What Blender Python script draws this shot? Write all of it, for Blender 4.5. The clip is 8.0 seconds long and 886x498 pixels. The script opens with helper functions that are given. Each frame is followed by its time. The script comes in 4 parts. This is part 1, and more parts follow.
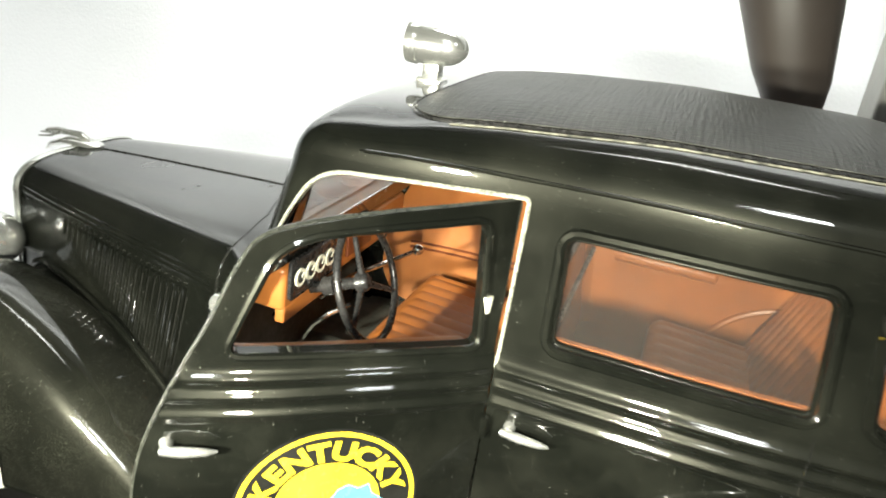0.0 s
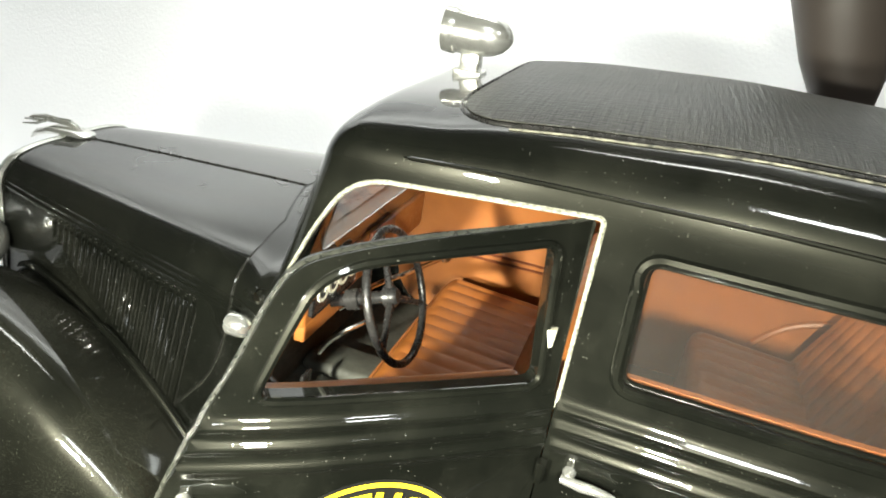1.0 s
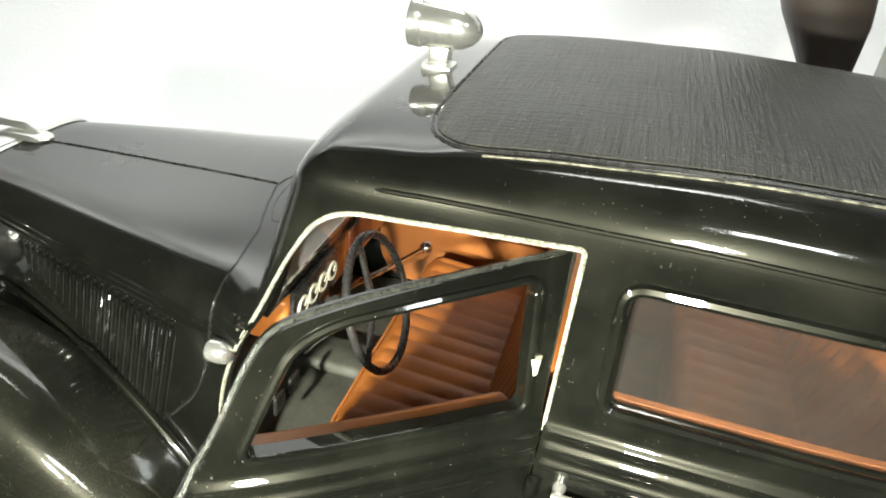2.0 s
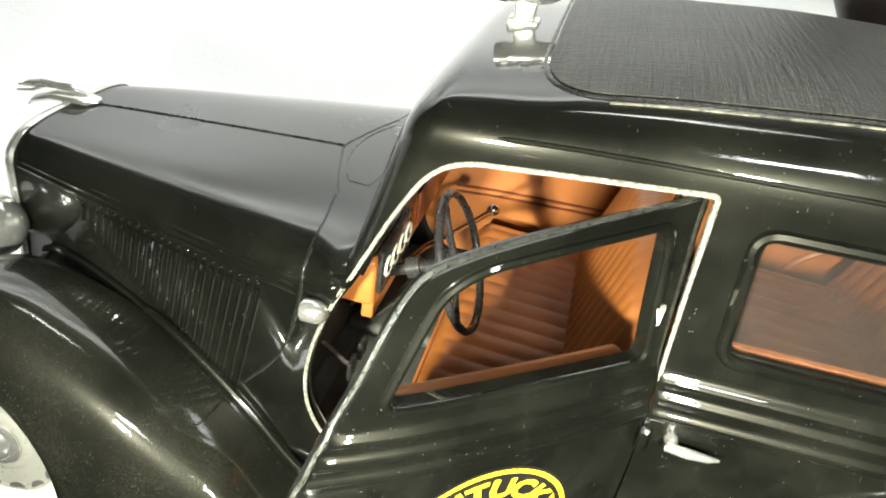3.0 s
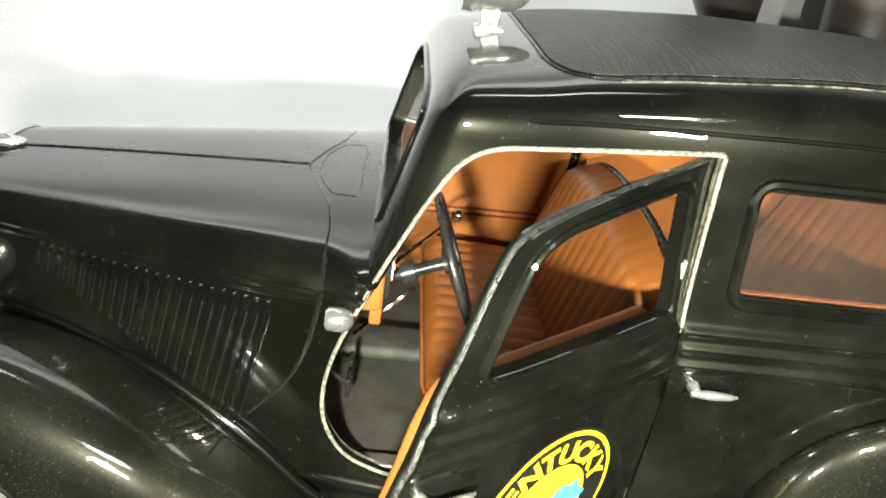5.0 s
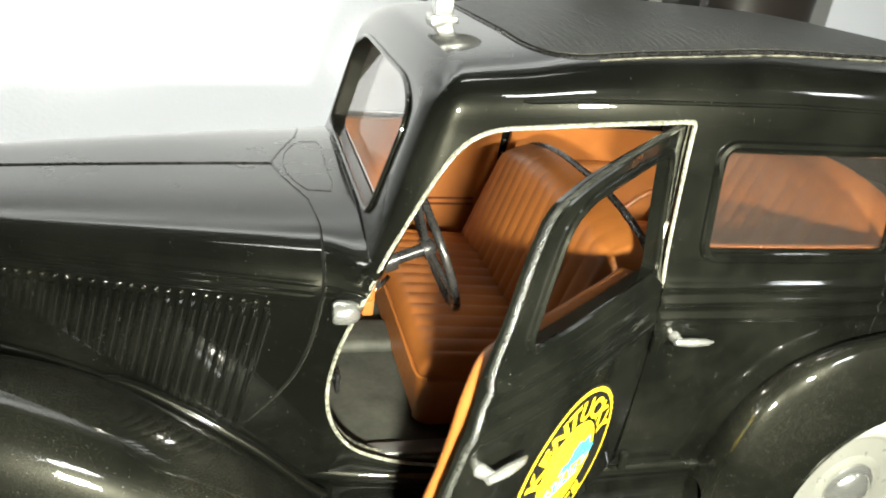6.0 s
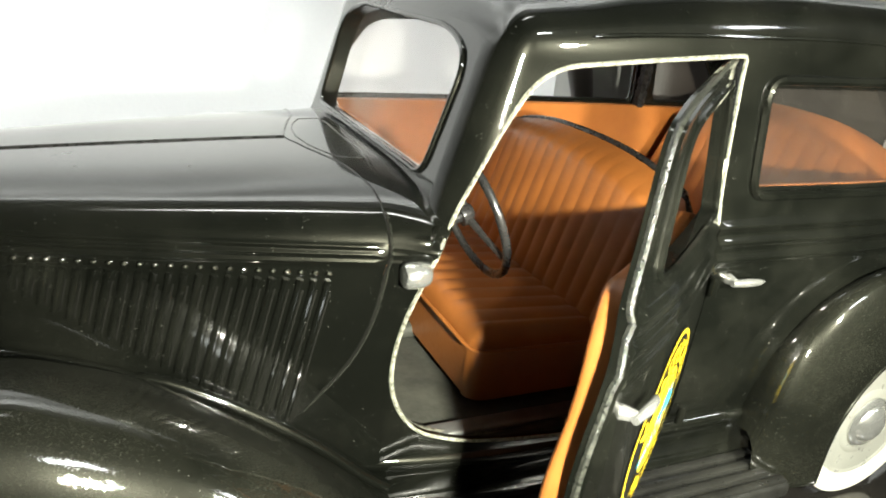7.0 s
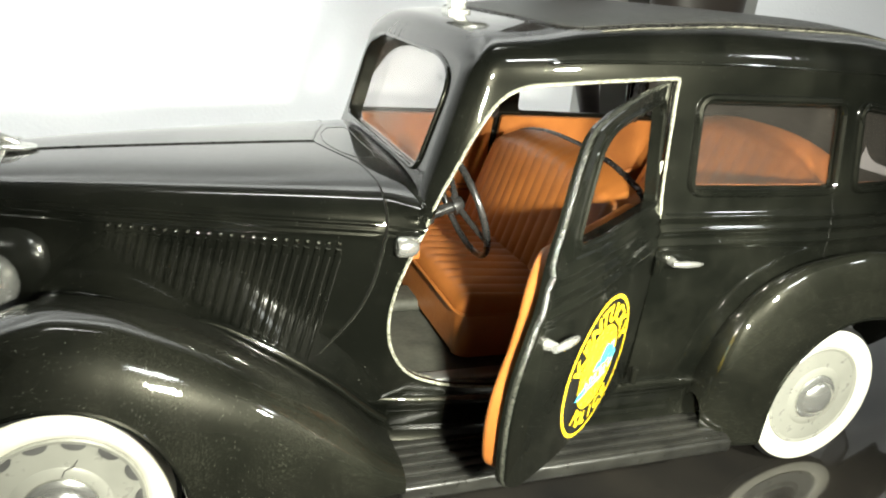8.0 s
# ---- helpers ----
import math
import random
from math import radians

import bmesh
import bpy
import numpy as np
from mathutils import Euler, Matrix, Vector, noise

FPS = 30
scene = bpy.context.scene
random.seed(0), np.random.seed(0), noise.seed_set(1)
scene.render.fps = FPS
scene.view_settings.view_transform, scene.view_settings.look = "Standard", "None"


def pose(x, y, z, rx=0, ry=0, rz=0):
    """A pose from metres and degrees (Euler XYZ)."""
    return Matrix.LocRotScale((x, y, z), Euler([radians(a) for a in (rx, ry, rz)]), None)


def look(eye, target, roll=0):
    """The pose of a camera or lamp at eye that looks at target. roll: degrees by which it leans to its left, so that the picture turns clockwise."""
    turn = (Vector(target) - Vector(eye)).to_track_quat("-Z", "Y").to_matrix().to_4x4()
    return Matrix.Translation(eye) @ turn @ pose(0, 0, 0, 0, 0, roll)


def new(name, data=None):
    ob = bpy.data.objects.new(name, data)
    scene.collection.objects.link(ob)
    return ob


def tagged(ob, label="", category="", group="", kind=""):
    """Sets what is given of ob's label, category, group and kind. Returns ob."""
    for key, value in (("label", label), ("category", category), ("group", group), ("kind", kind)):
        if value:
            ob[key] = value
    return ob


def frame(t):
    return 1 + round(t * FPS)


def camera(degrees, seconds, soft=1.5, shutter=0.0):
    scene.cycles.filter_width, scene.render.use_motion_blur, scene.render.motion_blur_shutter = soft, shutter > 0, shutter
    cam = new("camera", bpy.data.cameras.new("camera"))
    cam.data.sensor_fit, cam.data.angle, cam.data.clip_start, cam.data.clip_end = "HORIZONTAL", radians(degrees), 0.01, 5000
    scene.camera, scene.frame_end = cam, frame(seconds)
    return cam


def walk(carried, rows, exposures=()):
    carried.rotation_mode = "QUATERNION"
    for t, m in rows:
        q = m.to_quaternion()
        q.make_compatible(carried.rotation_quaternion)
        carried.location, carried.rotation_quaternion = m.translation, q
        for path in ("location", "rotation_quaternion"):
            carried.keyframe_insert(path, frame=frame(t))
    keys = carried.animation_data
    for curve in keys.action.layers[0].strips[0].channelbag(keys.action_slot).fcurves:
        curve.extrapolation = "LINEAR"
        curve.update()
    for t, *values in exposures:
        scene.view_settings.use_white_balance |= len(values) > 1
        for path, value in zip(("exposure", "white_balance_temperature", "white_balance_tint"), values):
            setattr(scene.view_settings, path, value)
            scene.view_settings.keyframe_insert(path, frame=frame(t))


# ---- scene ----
cam = camera(62.3, 8.0, soft=1.8, shutter=0.5)
# seconds, eye in metres, turn in degrees
PATH = [
    (0.0, 0.01779, -0.13458, 0.11809, 67.670, -7.621, 19.744),
    (0.5, 0.00739, -0.12471, 0.11773, 66.270, -8.466, 18.949),
    (1.0, 0.00374, -0.12358, 0.11697, 66.029, -8.721, 18.667),
    (1.2, 0.00282, -0.12474, 0.11733, 65.855, -8.704, 18.599),
    (2.3, -0.00251, -0.11280, 0.13139, 57.599, -5.399, 14.866),
    (2.5, -0.00852, -0.11428, 0.13073, 57.082, -6.246, 13.824),
    (3.0, -0.01741, -0.12087, 0.12255, 58.773, -7.097, 13.598),
    (3.5, -0.01680, -0.12556, 0.12042, 61.487, -7.408, 13.492),
    (4.0, -0.03053, -0.12698, 0.11559, 63.738, -7.675, 4.500),
    (4.2, -0.03588, -0.12643, 0.11449, 64.540, -7.393, 1.312),
    (5.3, -0.04561, -0.13271, 0.11300, 64.657, -7.334, -2.450),
    (5.5, -0.04840, -0.13369, 0.11349, 64.656, -7.110, -4.004),
    (6.0, -0.06361, -0.13105, 0.11014, 65.850, -6.780, -13.881),
    (6.5, -0.07868, -0.12922, 0.10236, 67.931, -7.094, -18.482),
    (7.0, -0.08605, -0.12049, 0.09533, 68.966, -5.848, -24.015),
    (7.5, -0.08846, -0.13122, 0.09563, 69.291, -5.855, -22.524),
    (8.0, -0.08723, -0.15087, 0.10026, 69.883, -5.519, -19.774),
]
walk(cam, [(t, pose(x, y, z, rx, ry, rz)) for t, x, y, z, rx, ry, rz in PATH],
     [(0.0, 0.66, 6500, 4), (1.0, 0.54, 6500, 4), (2.5, 0.64, 6500, 4), (3.5, 0.62, 6500, 4), (4.2, 0.27, 6500, 4), (5.5, 0.34, 6500, 4), (7.0, 0.50, 6500, 4), (8.0, 0.42, 6500, 4)])

# ---------------------------------------------------------------- light
MM = 0.001
world = bpy.data.worlds.new("room_air")
scene.world = world
world.use_nodes = True
world.node_tree.nodes["Background"].inputs[0].default_value = (0.9, 0.95, 1.0, 1)
world.node_tree.nodes["Background"].inputs[1].default_value = 0.08


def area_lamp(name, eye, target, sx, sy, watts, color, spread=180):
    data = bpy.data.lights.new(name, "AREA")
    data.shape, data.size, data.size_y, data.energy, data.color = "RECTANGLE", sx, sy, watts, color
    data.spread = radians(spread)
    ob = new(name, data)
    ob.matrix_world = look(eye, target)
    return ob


# two small bright fixed lamps by the viewer stand in for one camera-borne light
area_lamp("camera_light_stand_in", (0.026, -0.152, 0.106), (0.014, -0.040, 0.048), 0.008, 0.006, 0.13, (1.0, 0.96, 0.84), 95)
area_lamp("camera_light_stand_in", (-0.056, -0.160, 0.092), (-0.032, -0.045, 0.038), 0.008, 0.006, 0.215, (1.0, 0.96, 0.84), 95)
# three unseen fill lamps added to whiten the backdrop, aimed past the car
area_lamp("backdrop_fill", (-1.10, 0.10, 0.90), (0.00, 0.75, 0.25), 0.30, 0.30, 1.4, (1.0, 0.985, 0.95), 52)
area_lamp("backdrop_fill", (1.20, 0.10, 0.95), (0.10, 0.75, 0.25), 0.30, 0.30, 0.9, (1.0, 0.985, 0.95), 52)
area_lamp("backdrop_fill", (-0.12, 0.13, 0.92), (-0.12, 0.44, 0.05), 0.70, 0.08, 3.1, (1.0, 0.985, 0.95), 64)
# daylight window out of view, known only by its streak on the roof edge
area_lamp("window_daylight", (0.21, -0.74, 0.66), (0, 0, 0.06), 0.15, 0.062, 1.6, (0.95, 0.97, 0.96))
# unseen lamp added to put glints on the open door's mouldings
area_lamp("door_glint_fill", (0.78, -0.66, 0.66), (0, 0, 0.06), 0.09, 0.06, 0.56, (0.95, 0.97, 1.0))

# ---------------------------------------------------------------- materials


def nodes_of(name):
    m = bpy.data.materials.new(name)
    m.use_nodes = True
    nt = m.node_tree
    return m, nt, nt.nodes["Principled BSDF"]


def link(nt, a, b):
    nt.links.new(a, b)


def noise_node(nt, scale, detail=4.0, rough=0.55, stretch=None):
    tc = nt.nodes.new("ShaderNodeTexCoord")
    n = nt.nodes.new("ShaderNodeTexNoise")
    n.inputs["Scale"].default_value, n.inputs["Detail"].default_value, n.inputs["Roughness"].default_value = scale, detail, rough
    if stretch:
        mp = nt.nodes.new("ShaderNodeMapping")
        mp.inputs["Scale"].default_value = stretch
        link(nt, tc.outputs["Object"], mp.inputs[0])
        link(nt, mp.outputs[0], n.inputs["Vector"])
    else:
        link(nt, tc.outputs["Object"], n.inputs["Vector"])
    return n


def ramp(nt, src, stops):
    r = nt.nodes.new("ShaderNodeValToRGB")
    while len(r.color_ramp.elements) < len(stops):
        r.color_ramp.elements.new(0.5)
    for e, (p, c) in zip(r.color_ramp.elements, stops):
        e.position, e.color = p, (*c, 1) if len(c) == 3 else c
    link(nt, src, r.inputs[0])
    return r


def bump(nt, bsdf, src, strength, dist):
    b = nt.nodes.new("ShaderNodeBump")
    b.inputs["Strength"].default_value, b.inputs["Distance"].default_value = strength, dist
    link(nt, src, b.inputs["Height"])
    link(nt, b.outputs[0], bsdf.inputs["Normal"])


def g3(v):
    return (v, v, v)


def material(name, c1, c2, scale, rough=(0.4, 0.5), metal=0.0, bump_mm=0.0, stretch=None, fine=None, coat=0.0, spec=0.5):
    """Two colours mixed by a noise, roughness by another, with fine relief."""
    m, nt, b = nodes_of(name)
    n = noise_node(nt, scale, stretch=stretch)
    link(nt, ramp(nt, n.outputs[0], [(0.32, c1), (0.68, c2)]).outputs[0], b.inputs["Base Color"])
    n2 = noise_node(nt, fine or scale * 6, 3.0)
    link(nt, ramp(nt, n2.outputs[0], [(0.3, g3(rough[0])), (0.7, g3(rough[1]))]).outputs[0], b.inputs["Roughness"])
    b.inputs["Metallic"].default_value = metal
    b.inputs["Coat Weight"].default_value = coat
    b.inputs["Coat Roughness"].default_value = 0.04
    b.inputs["Specular IOR Level"].default_value = spec
    if bump_mm:
        bump(nt, b, n2.outputs[0], 1.0, bump_mm * MM)
    return m


def math_node(nt, op, a, b):
    n = nt.nodes.new("ShaderNodeMath")
    n.operation = op
    for i, v in enumerate((a, b)):
        if isinstance(v, (int, float)):
            n.inputs[i].default_value = v
        else:
            link(nt, v, n.inputs[i])
    return n.outputs[0]


def specks(nt, scale, size, share):
    """Scattered round dots, dust grains and painted glints: a cell texture, with a share of its cells filled."""
    tc = nt.nodes.new("ShaderNodeTexCoord")
    v = nt.nodes.new("ShaderNodeTexVoronoi")
    v.inputs["Scale"].default_value = scale
    link(nt, tc.outputs["Object"], v.inputs["Vector"])
    dot = ramp(nt, v.outputs["Distance"], [(size * 0.4, g3(1.0)), (size, g3(0.0))])
    sep = nt.nodes.new("ShaderNodeSeparateColor")
    link(nt, v.outputs["Color"], sep.inputs[0])
    return math_node(nt, "MULTIPLY", dot.outputs[0], math_node(nt, "LESS_THAN", sep.outputs[0], share))


def paint_material(name="black_lacquer", dusty=(0.017, 0.0175, 0.0132), cover=(0.42, 0.72), grains=0.16, fine_grains=0.24, relief=0.10):
    """Gloss green-black lacquer with orange peel, grains and a patchy film: dust, with glare and glints painted in."""
    m, nt, b = nodes_of(name)
    haze = noise_node(nt, 48, 5.0, 0.65)
    grain = noise_node(nt, 5200, 2.0, 0.6)
    film = ramp(nt, haze.outputs[0], [(cover[0], g3(0.0)), (cover[1], g3(1.0))])
    fine = ramp(nt, grain.outputs[0], [(0.52, g3(0.0)), (0.70, g3(1.0))])
    dust = math_node(nt, "MULTIPLY", film.outputs[0], math_node(nt, "ADD", 0.35, math_node(nt, "MULTIPLY", fine.outputs[0], 0.65)))
    mixa = nt.nodes.new("ShaderNodeMix")
    mixa.data_type = "RGBA"
    link(nt, dust, mixa.inputs["Factor"])
    mixa.inputs["A"].default_value = (0.0030, 0.0034, 0.0026, 1)
    # film tone: fine dust, lifted to stand in for glare on the blacks
    mixa.inputs["B"].default_value = (*dusty, 1)
    clump = ramp(nt, noise_node(nt, 120, 4.0, 0.6).outputs[0], [(0.40, g3(0.15)), (0.62, g3(1.0))])
    big = math_node(nt, "MULTIPLY", specks(nt, 1000, 0.075, grains), clump.outputs[0])
    small = specks(nt, 1900, 0.17, fine_grains)
    both = math_node(nt, "MAXIMUM", big, math_node(nt, "MULTIPLY", math_node(nt, "MULTIPLY", small, 0.5), clump.outputs[0]))
    mix = nt.nodes.new("ShaderNodeMix")
    mix.data_type = "RGBA"
    link(nt, both, mix.inputs["Factor"])
    link(nt, mixa.outputs["Result"], mix.inputs["A"])
    # pale grain colour: dust, and the glints on it painted in
    mix.inputs["B"].default_value = (0.25, 0.25, 0.21, 1)
    link(nt, mix.outputs["Result"], b.inputs["Base Color"])
    rg = ramp(nt, haze.outputs[0], [(0.35, g3(0.30)), (0.8, g3(0.42))])
    link(nt, rg.outputs[0], b.inputs["Roughness"])
    peel = noise_node(nt, 420, 2.0)
    height = math_node(nt, "ADD", math_node(nt, "MULTIPLY", peel.outputs[0], 0.25), math_node(nt, "MULTIPLY", both, 0.8))
    height = math_node(nt, "ADD", height, math_node(nt, "MULTIPLY", dust, 0.45))
    bump(nt, b, height, relief, 0.00012)
    link(nt, b.inputs["Normal"].links[0].from_socket, b.inputs["Coat Normal"])
    b.inputs["Specular IOR Level"].default_value = 0.10
    b.inputs["Specular Tint"].default_value = (1.0, 0.98, 0.80, 1)
    b.inputs["Coat Weight"].default_value = 1.0
    b.inputs["Coat IOR"].default_value = 1.62
    link(nt, math_node(nt, "ADD", 0.028, math_node(nt, "MULTIPLY", dust, 0.02)), b.inputs["Coat Roughness"])
    return m


def fabric_material():
    """Matt black pebbled roof cloth with a grain that runs across, lightly dusty."""
    m, nt, b = nodes_of("roof_cloth")
    n = noise_node(nt, 1500, 3.0, 0.6, (1.0, 0.05, 0.10))
    weft = noise_node(nt, 1500, 2.0, 0.5, (0.06, 1.0, 1.0))
    pebble = noise_node(nt, 1600, 2.0, 0.5)
    d = noise_node(nt, 70, 5.0)
    grain = ramp(nt, n.outputs[0], [(0.36, g3(0.0)), (0.66, g3(1.0))])
    base = ramp(nt, d.outputs[0], [(0.3, (0.030, 0.030, 0.025)), (0.7, (0.060, 0.059, 0.050))])
    mix = nt.nodes.new("ShaderNodeMix")
    mix.data_type = "RGBA"
    link(nt, math_node(nt, "MULTIPLY", grain.outputs[0], 0.55), mix.inputs["Factor"])
    link(nt, base.outputs[0], mix.inputs["A"])
    mix.inputs["B"].default_value = (0.012, 0.012, 0.010, 1)
    # pale dots: dust, with the cloth's sparkle put into the colour
    dots = specks(nt, 900, 0.14, 0.22)
    mix2 = nt.nodes.new("ShaderNodeMix")
    mix2.data_type = "RGBA"
    link(nt, dots, mix2.inputs["Factor"])
    link(nt, mix.outputs["Result"], mix2.inputs["A"])
    mix2.inputs["B"].default_value = (0.34, 0.33, 0.29, 1)
    link(nt, mix2.outputs["Result"], b.inputs["Base Color"])
    b.inputs["Roughness"].default_value = 0.42
    height = math_node(nt, "ADD", math_node(nt, "MULTIPLY", n.outputs[0], -1.0), math_node(nt, "MULTIPLY", pebble.outputs[0], 0.5))
    height = math_node(nt, "ADD", height, math_node(nt, "MULTIPLY", weft.outputs[0], 0.5))
    bump(nt, b, height, 0.8, 0.0005)
    return m


def glass_material(name, dust, tint):
    """Clear pane with a thin uneven film: dust and specks, plus reflected haze put into its colour."""
    m, nt, b = nodes_of(name)
    b.inputs["Base Color"].default_value = (*tint, 1)
    b.inputs["Transmission Weight"].default_value = 1.0
    b.inputs["IOR"].default_value = 1.12
    b.inputs["Roughness"].default_value = 0.02
    film = nt.nodes.new("ShaderNodeBsdfDiffuse")
    film.inputs["Color"].default_value = (0.62, 0.58, 0.53, 1)
    n = noise_node(nt, 130, 6.0, 0.7)
    f = ramp(nt, n.outputs[0], [(0.3, g3(dust * 0.75)), (0.62, g3(dust)), (0.78, g3(dust * 1.5))])
    mix = nt.nodes.new("ShaderNodeMixShader")
    link(nt, f.outputs[0], mix.inputs[0])
    link(nt, b.outputs[0], mix.inputs[1])
    link(nt, film.outputs[0], mix.inputs[2])
    link(nt, mix.outputs[0], nt.nodes["Material Output"].inputs["Surface"])
    return m


BLACK = paint_material()
# wings: denser dust, its film tone also raised in place of olive reflections
WING_BLACK = paint_material("dust_and_haze_lacquer", (0.026, 0.0265, 0.0195), (0.28, 0.68), 0.34, 0.40, 0.07)
CLOTH = fabric_material()
EDGE = material("bare_edge", (0.07, 0.07, 0.05), (0.44, 0.44, 0.35), 1900, (0.25, 0.45), 0.0, 0.08)
CHROME = material("chrome", (0.82, 0.83, 0.80), (0.9, 0.9, 0.88), 90, (0.08, 0.16), 1.0, 0.01)
SILVER = material("satin_silver", (0.66, 0.67, 0.63), (0.78, 0.78, 0.74), 120, (0.17, 0.24), 0.85, 0.0015)
STEEL = material("dull_grey_metal", (0.16, 0.16, 0.155), (0.24, 0.24, 0.23), 200, (0.3, 0.45), 0.6, 0.03)
LEATHER = material("tan_plastic_leather", (0.285, 0.096, 0.020), (0.350, 0.122, 0.027), 130, (0.34, 0.45), 0.0, 0.04, fine=900)
LEATHER_DARK = material("red_brown_seam", (0.10, 0.025, 0.008), (0.15, 0.04, 0.012), 200, (0.4, 0.5), 0.0, 0.02)
FLOOR_BLACK = material("black_floor_mat", (0.03, 0.031, 0.025), (0.062, 0.063, 0.050), 160, (0.6, 0.8), 0.0, 0.06)
PLASTIC = material("black_plastic", (0.012, 0.012, 0.012), (0.022, 0.021, 0.02), 150, (0.22, 0.34), 0.0, 0.02)
RUBBER = material("tyre_rubber", (0.012, 0.012, 0.012), (0.03, 0.03, 0.03), 200, (0.5, 0.7), 0.0, 0.05)
WHITEWALL = material("whitewall_cream", (0.74, 0.72, 0.60), (0.82, 0.80, 0.70), 180, (0.35, 0.5), 0.0, 0.02)
RIM = material("silver_grey_rim", (0.34, 0.34, 0.30), (0.41, 0.41, 0.36), 90, (0.26, 0.36), 0.30, 0.003)
RIBBED = material("ribbed_board", (0.008, 0.008, 0.007), (0.022, 0.022, 0.019), 120, (0.25, 0.5), 0.0, 0.05)
SHEET = material("white_sheet", (0.70, 0.705, 0.72), (0.79, 0.795, 0.81), 5, (0.85, 0.95), 0.0, 0.15, fine=700)
PLINTH = material("gloss_black_plinth", (0.008, 0.008, 0.008), (0.02, 0.018, 0.015), 25, (0.06, 0.14), 0.0, 0.0, coat=0.5)
WALLPAINT = material("room_wall_paint", (0.20, 0.20, 0.18), (0.26, 0.255, 0.23), 3, (0.8, 0.9), 0.0, 0.3)
DARKWOOD = material("dark_brown_post", (0.040, 0.032, 0.027), (0.062, 0.051, 0.043), 20, (0.35, 0.5), 0.0, 0.1, stretch=(1, 1, 0.1))
TABLE_WOOD = material("dark_table_wood", (0.014, 0.011, 0.009), (0.026, 0.021, 0.017), 14, (0.85, 0.95), 0.0, 0.1, stretch=(0.15, 1, 1), spec=0.1)
CHIPS_GLINTS = material("chips_and_glints", (0.008, 0.009, 0.007), (0.045, 0.046, 0.038), 2200, (0.1, 0.25), 0.0, 0.06)
RAIL_EDGE = material("wear_and_highlight", (0.03, 0.03, 0.025), (0.27, 0.26, 0.20), 700, (0.3, 0.45), 0.0, 0.05)
CARTON = material("pale_carton", (0.34, 0.34, 0.32), (0.42, 0.42, 0.40), 30, (0.6, 0.8), 0.0, 0.05)
BLUE_INK = material("blue_print", (0.03, 0.14, 0.32), (0.05, 0.18, 0.38), 60, (0.5, 0.6))
YELLOW = material("decal_yellow", (0.80, 0.56, 0.02), (0.86, 0.62, 0.03), 120, (0.2, 0.3))
DECAL_BLACK = material("decal_black", (0.008, 0.008, 0.007), (0.014, 0.014, 0.012), 120, (0.15, 0.22))
SKYBLUE = material("decal_blue", (0.07, 0.45, 0.66), (0.10, 0.50, 0.72), 120, (0.2, 0.3))
IVORY = material("gauge_ivory", (0.62, 0.60, 0.46), (0.7, 0.68, 0.55), 300, (0.3, 0.4))
# brown tint of the side panes dims the rear cabin in place of shade
GLASS = glass_material("window_glass", 0.016, (0.70, 0.62, 0.56))
SCREEN_GLASS = glass_material("windscreen_glass", 0.14, (0.95, 0.93, 0.93))

# ---------------------------------------------------------------- mesh helpers (all in millimetres)


def thicken(bm, depth):
    """Gives an open sheet a second side, depth mm along its normals, and closes the rim."""
    bm.normal_update()
    faces = list(bm.faces)
    rim = [e for e in bm.edges if len(e.link_faces) == 1]
    twin = {v: bm.verts.new(v.co + v.normal * depth) for v in list(bm.verts)}
    for e in rim:
        for lp in e.link_loops:
            p, q = lp.vert, lp.link_loop_next.vert
            bm.faces.new((q, p, twin[p], twin[q]))
    for f in faces:
        bm.faces.new([twin[v] for v in reversed(f.verts)])


def mesh_from(bm, name, smooth=True, solid=0.0, angle=38):
    me = bpy.data.meshes.new(name)
    bmesh.ops.recalc_face_normals(bm, faces=bm.faces)
    if solid:
        thicken(bm, solid)
    for v in bm.verts:
        v.co *= MM
    bm.to_mesh(me)
    bm.free()
    for p in me.polygons:
        p.use_smooth = smooth
    if smooth and angle:
        me.set_sharp_from_angle(angle=radians(angle))
    return me


def part(name, bm, mat, parent=None, label="", solid=0.0, angle=38, out=-1.0, smooth=True):
    """One mesh object from a bmesh in millimetres; solid: wall thickness in mm, inwards unless out is 1."""
    me = mesh_from(bm, name, smooth, solid * out, angle)
    me.materials.append(mat)
    ob = new(name, me)
    if parent is not None:
        ob.parent = parent
    if label:
        ob["label"] = label
    return ob


def thing(name, label, category, group="", kind="", at=(0, 0, 0)):
    ob = new(name)
    ob.empty_display_size = 0.01
    ob.location = [c * MM for c in at]
    return tagged(ob, label, category, group, kind)


def grid(rows, closed=False, caps=False):
    """A skin over rows of points; closed: each row is a ring."""
    bm = bmesh.new()
    vs = [[bm.verts.new(p) for p in r] for r in rows]
    n = len(rows[0])
    for a, b in zip(vs, vs[1:]):
        for j in range(n if closed else n - 1):
            k = (j + 1) % n
            q = [a[j], a[k], b[k], b[j]]
            try:
                bm.faces.new(q)
            except ValueError:
                pass
    if caps and closed:
        bm.faces.new(vs[0][::-1])
        bm.faces.new(vs[-1])
    bmesh.ops.remove_doubles(bm, verts=bm.verts, dist=1e-4)
    return bm


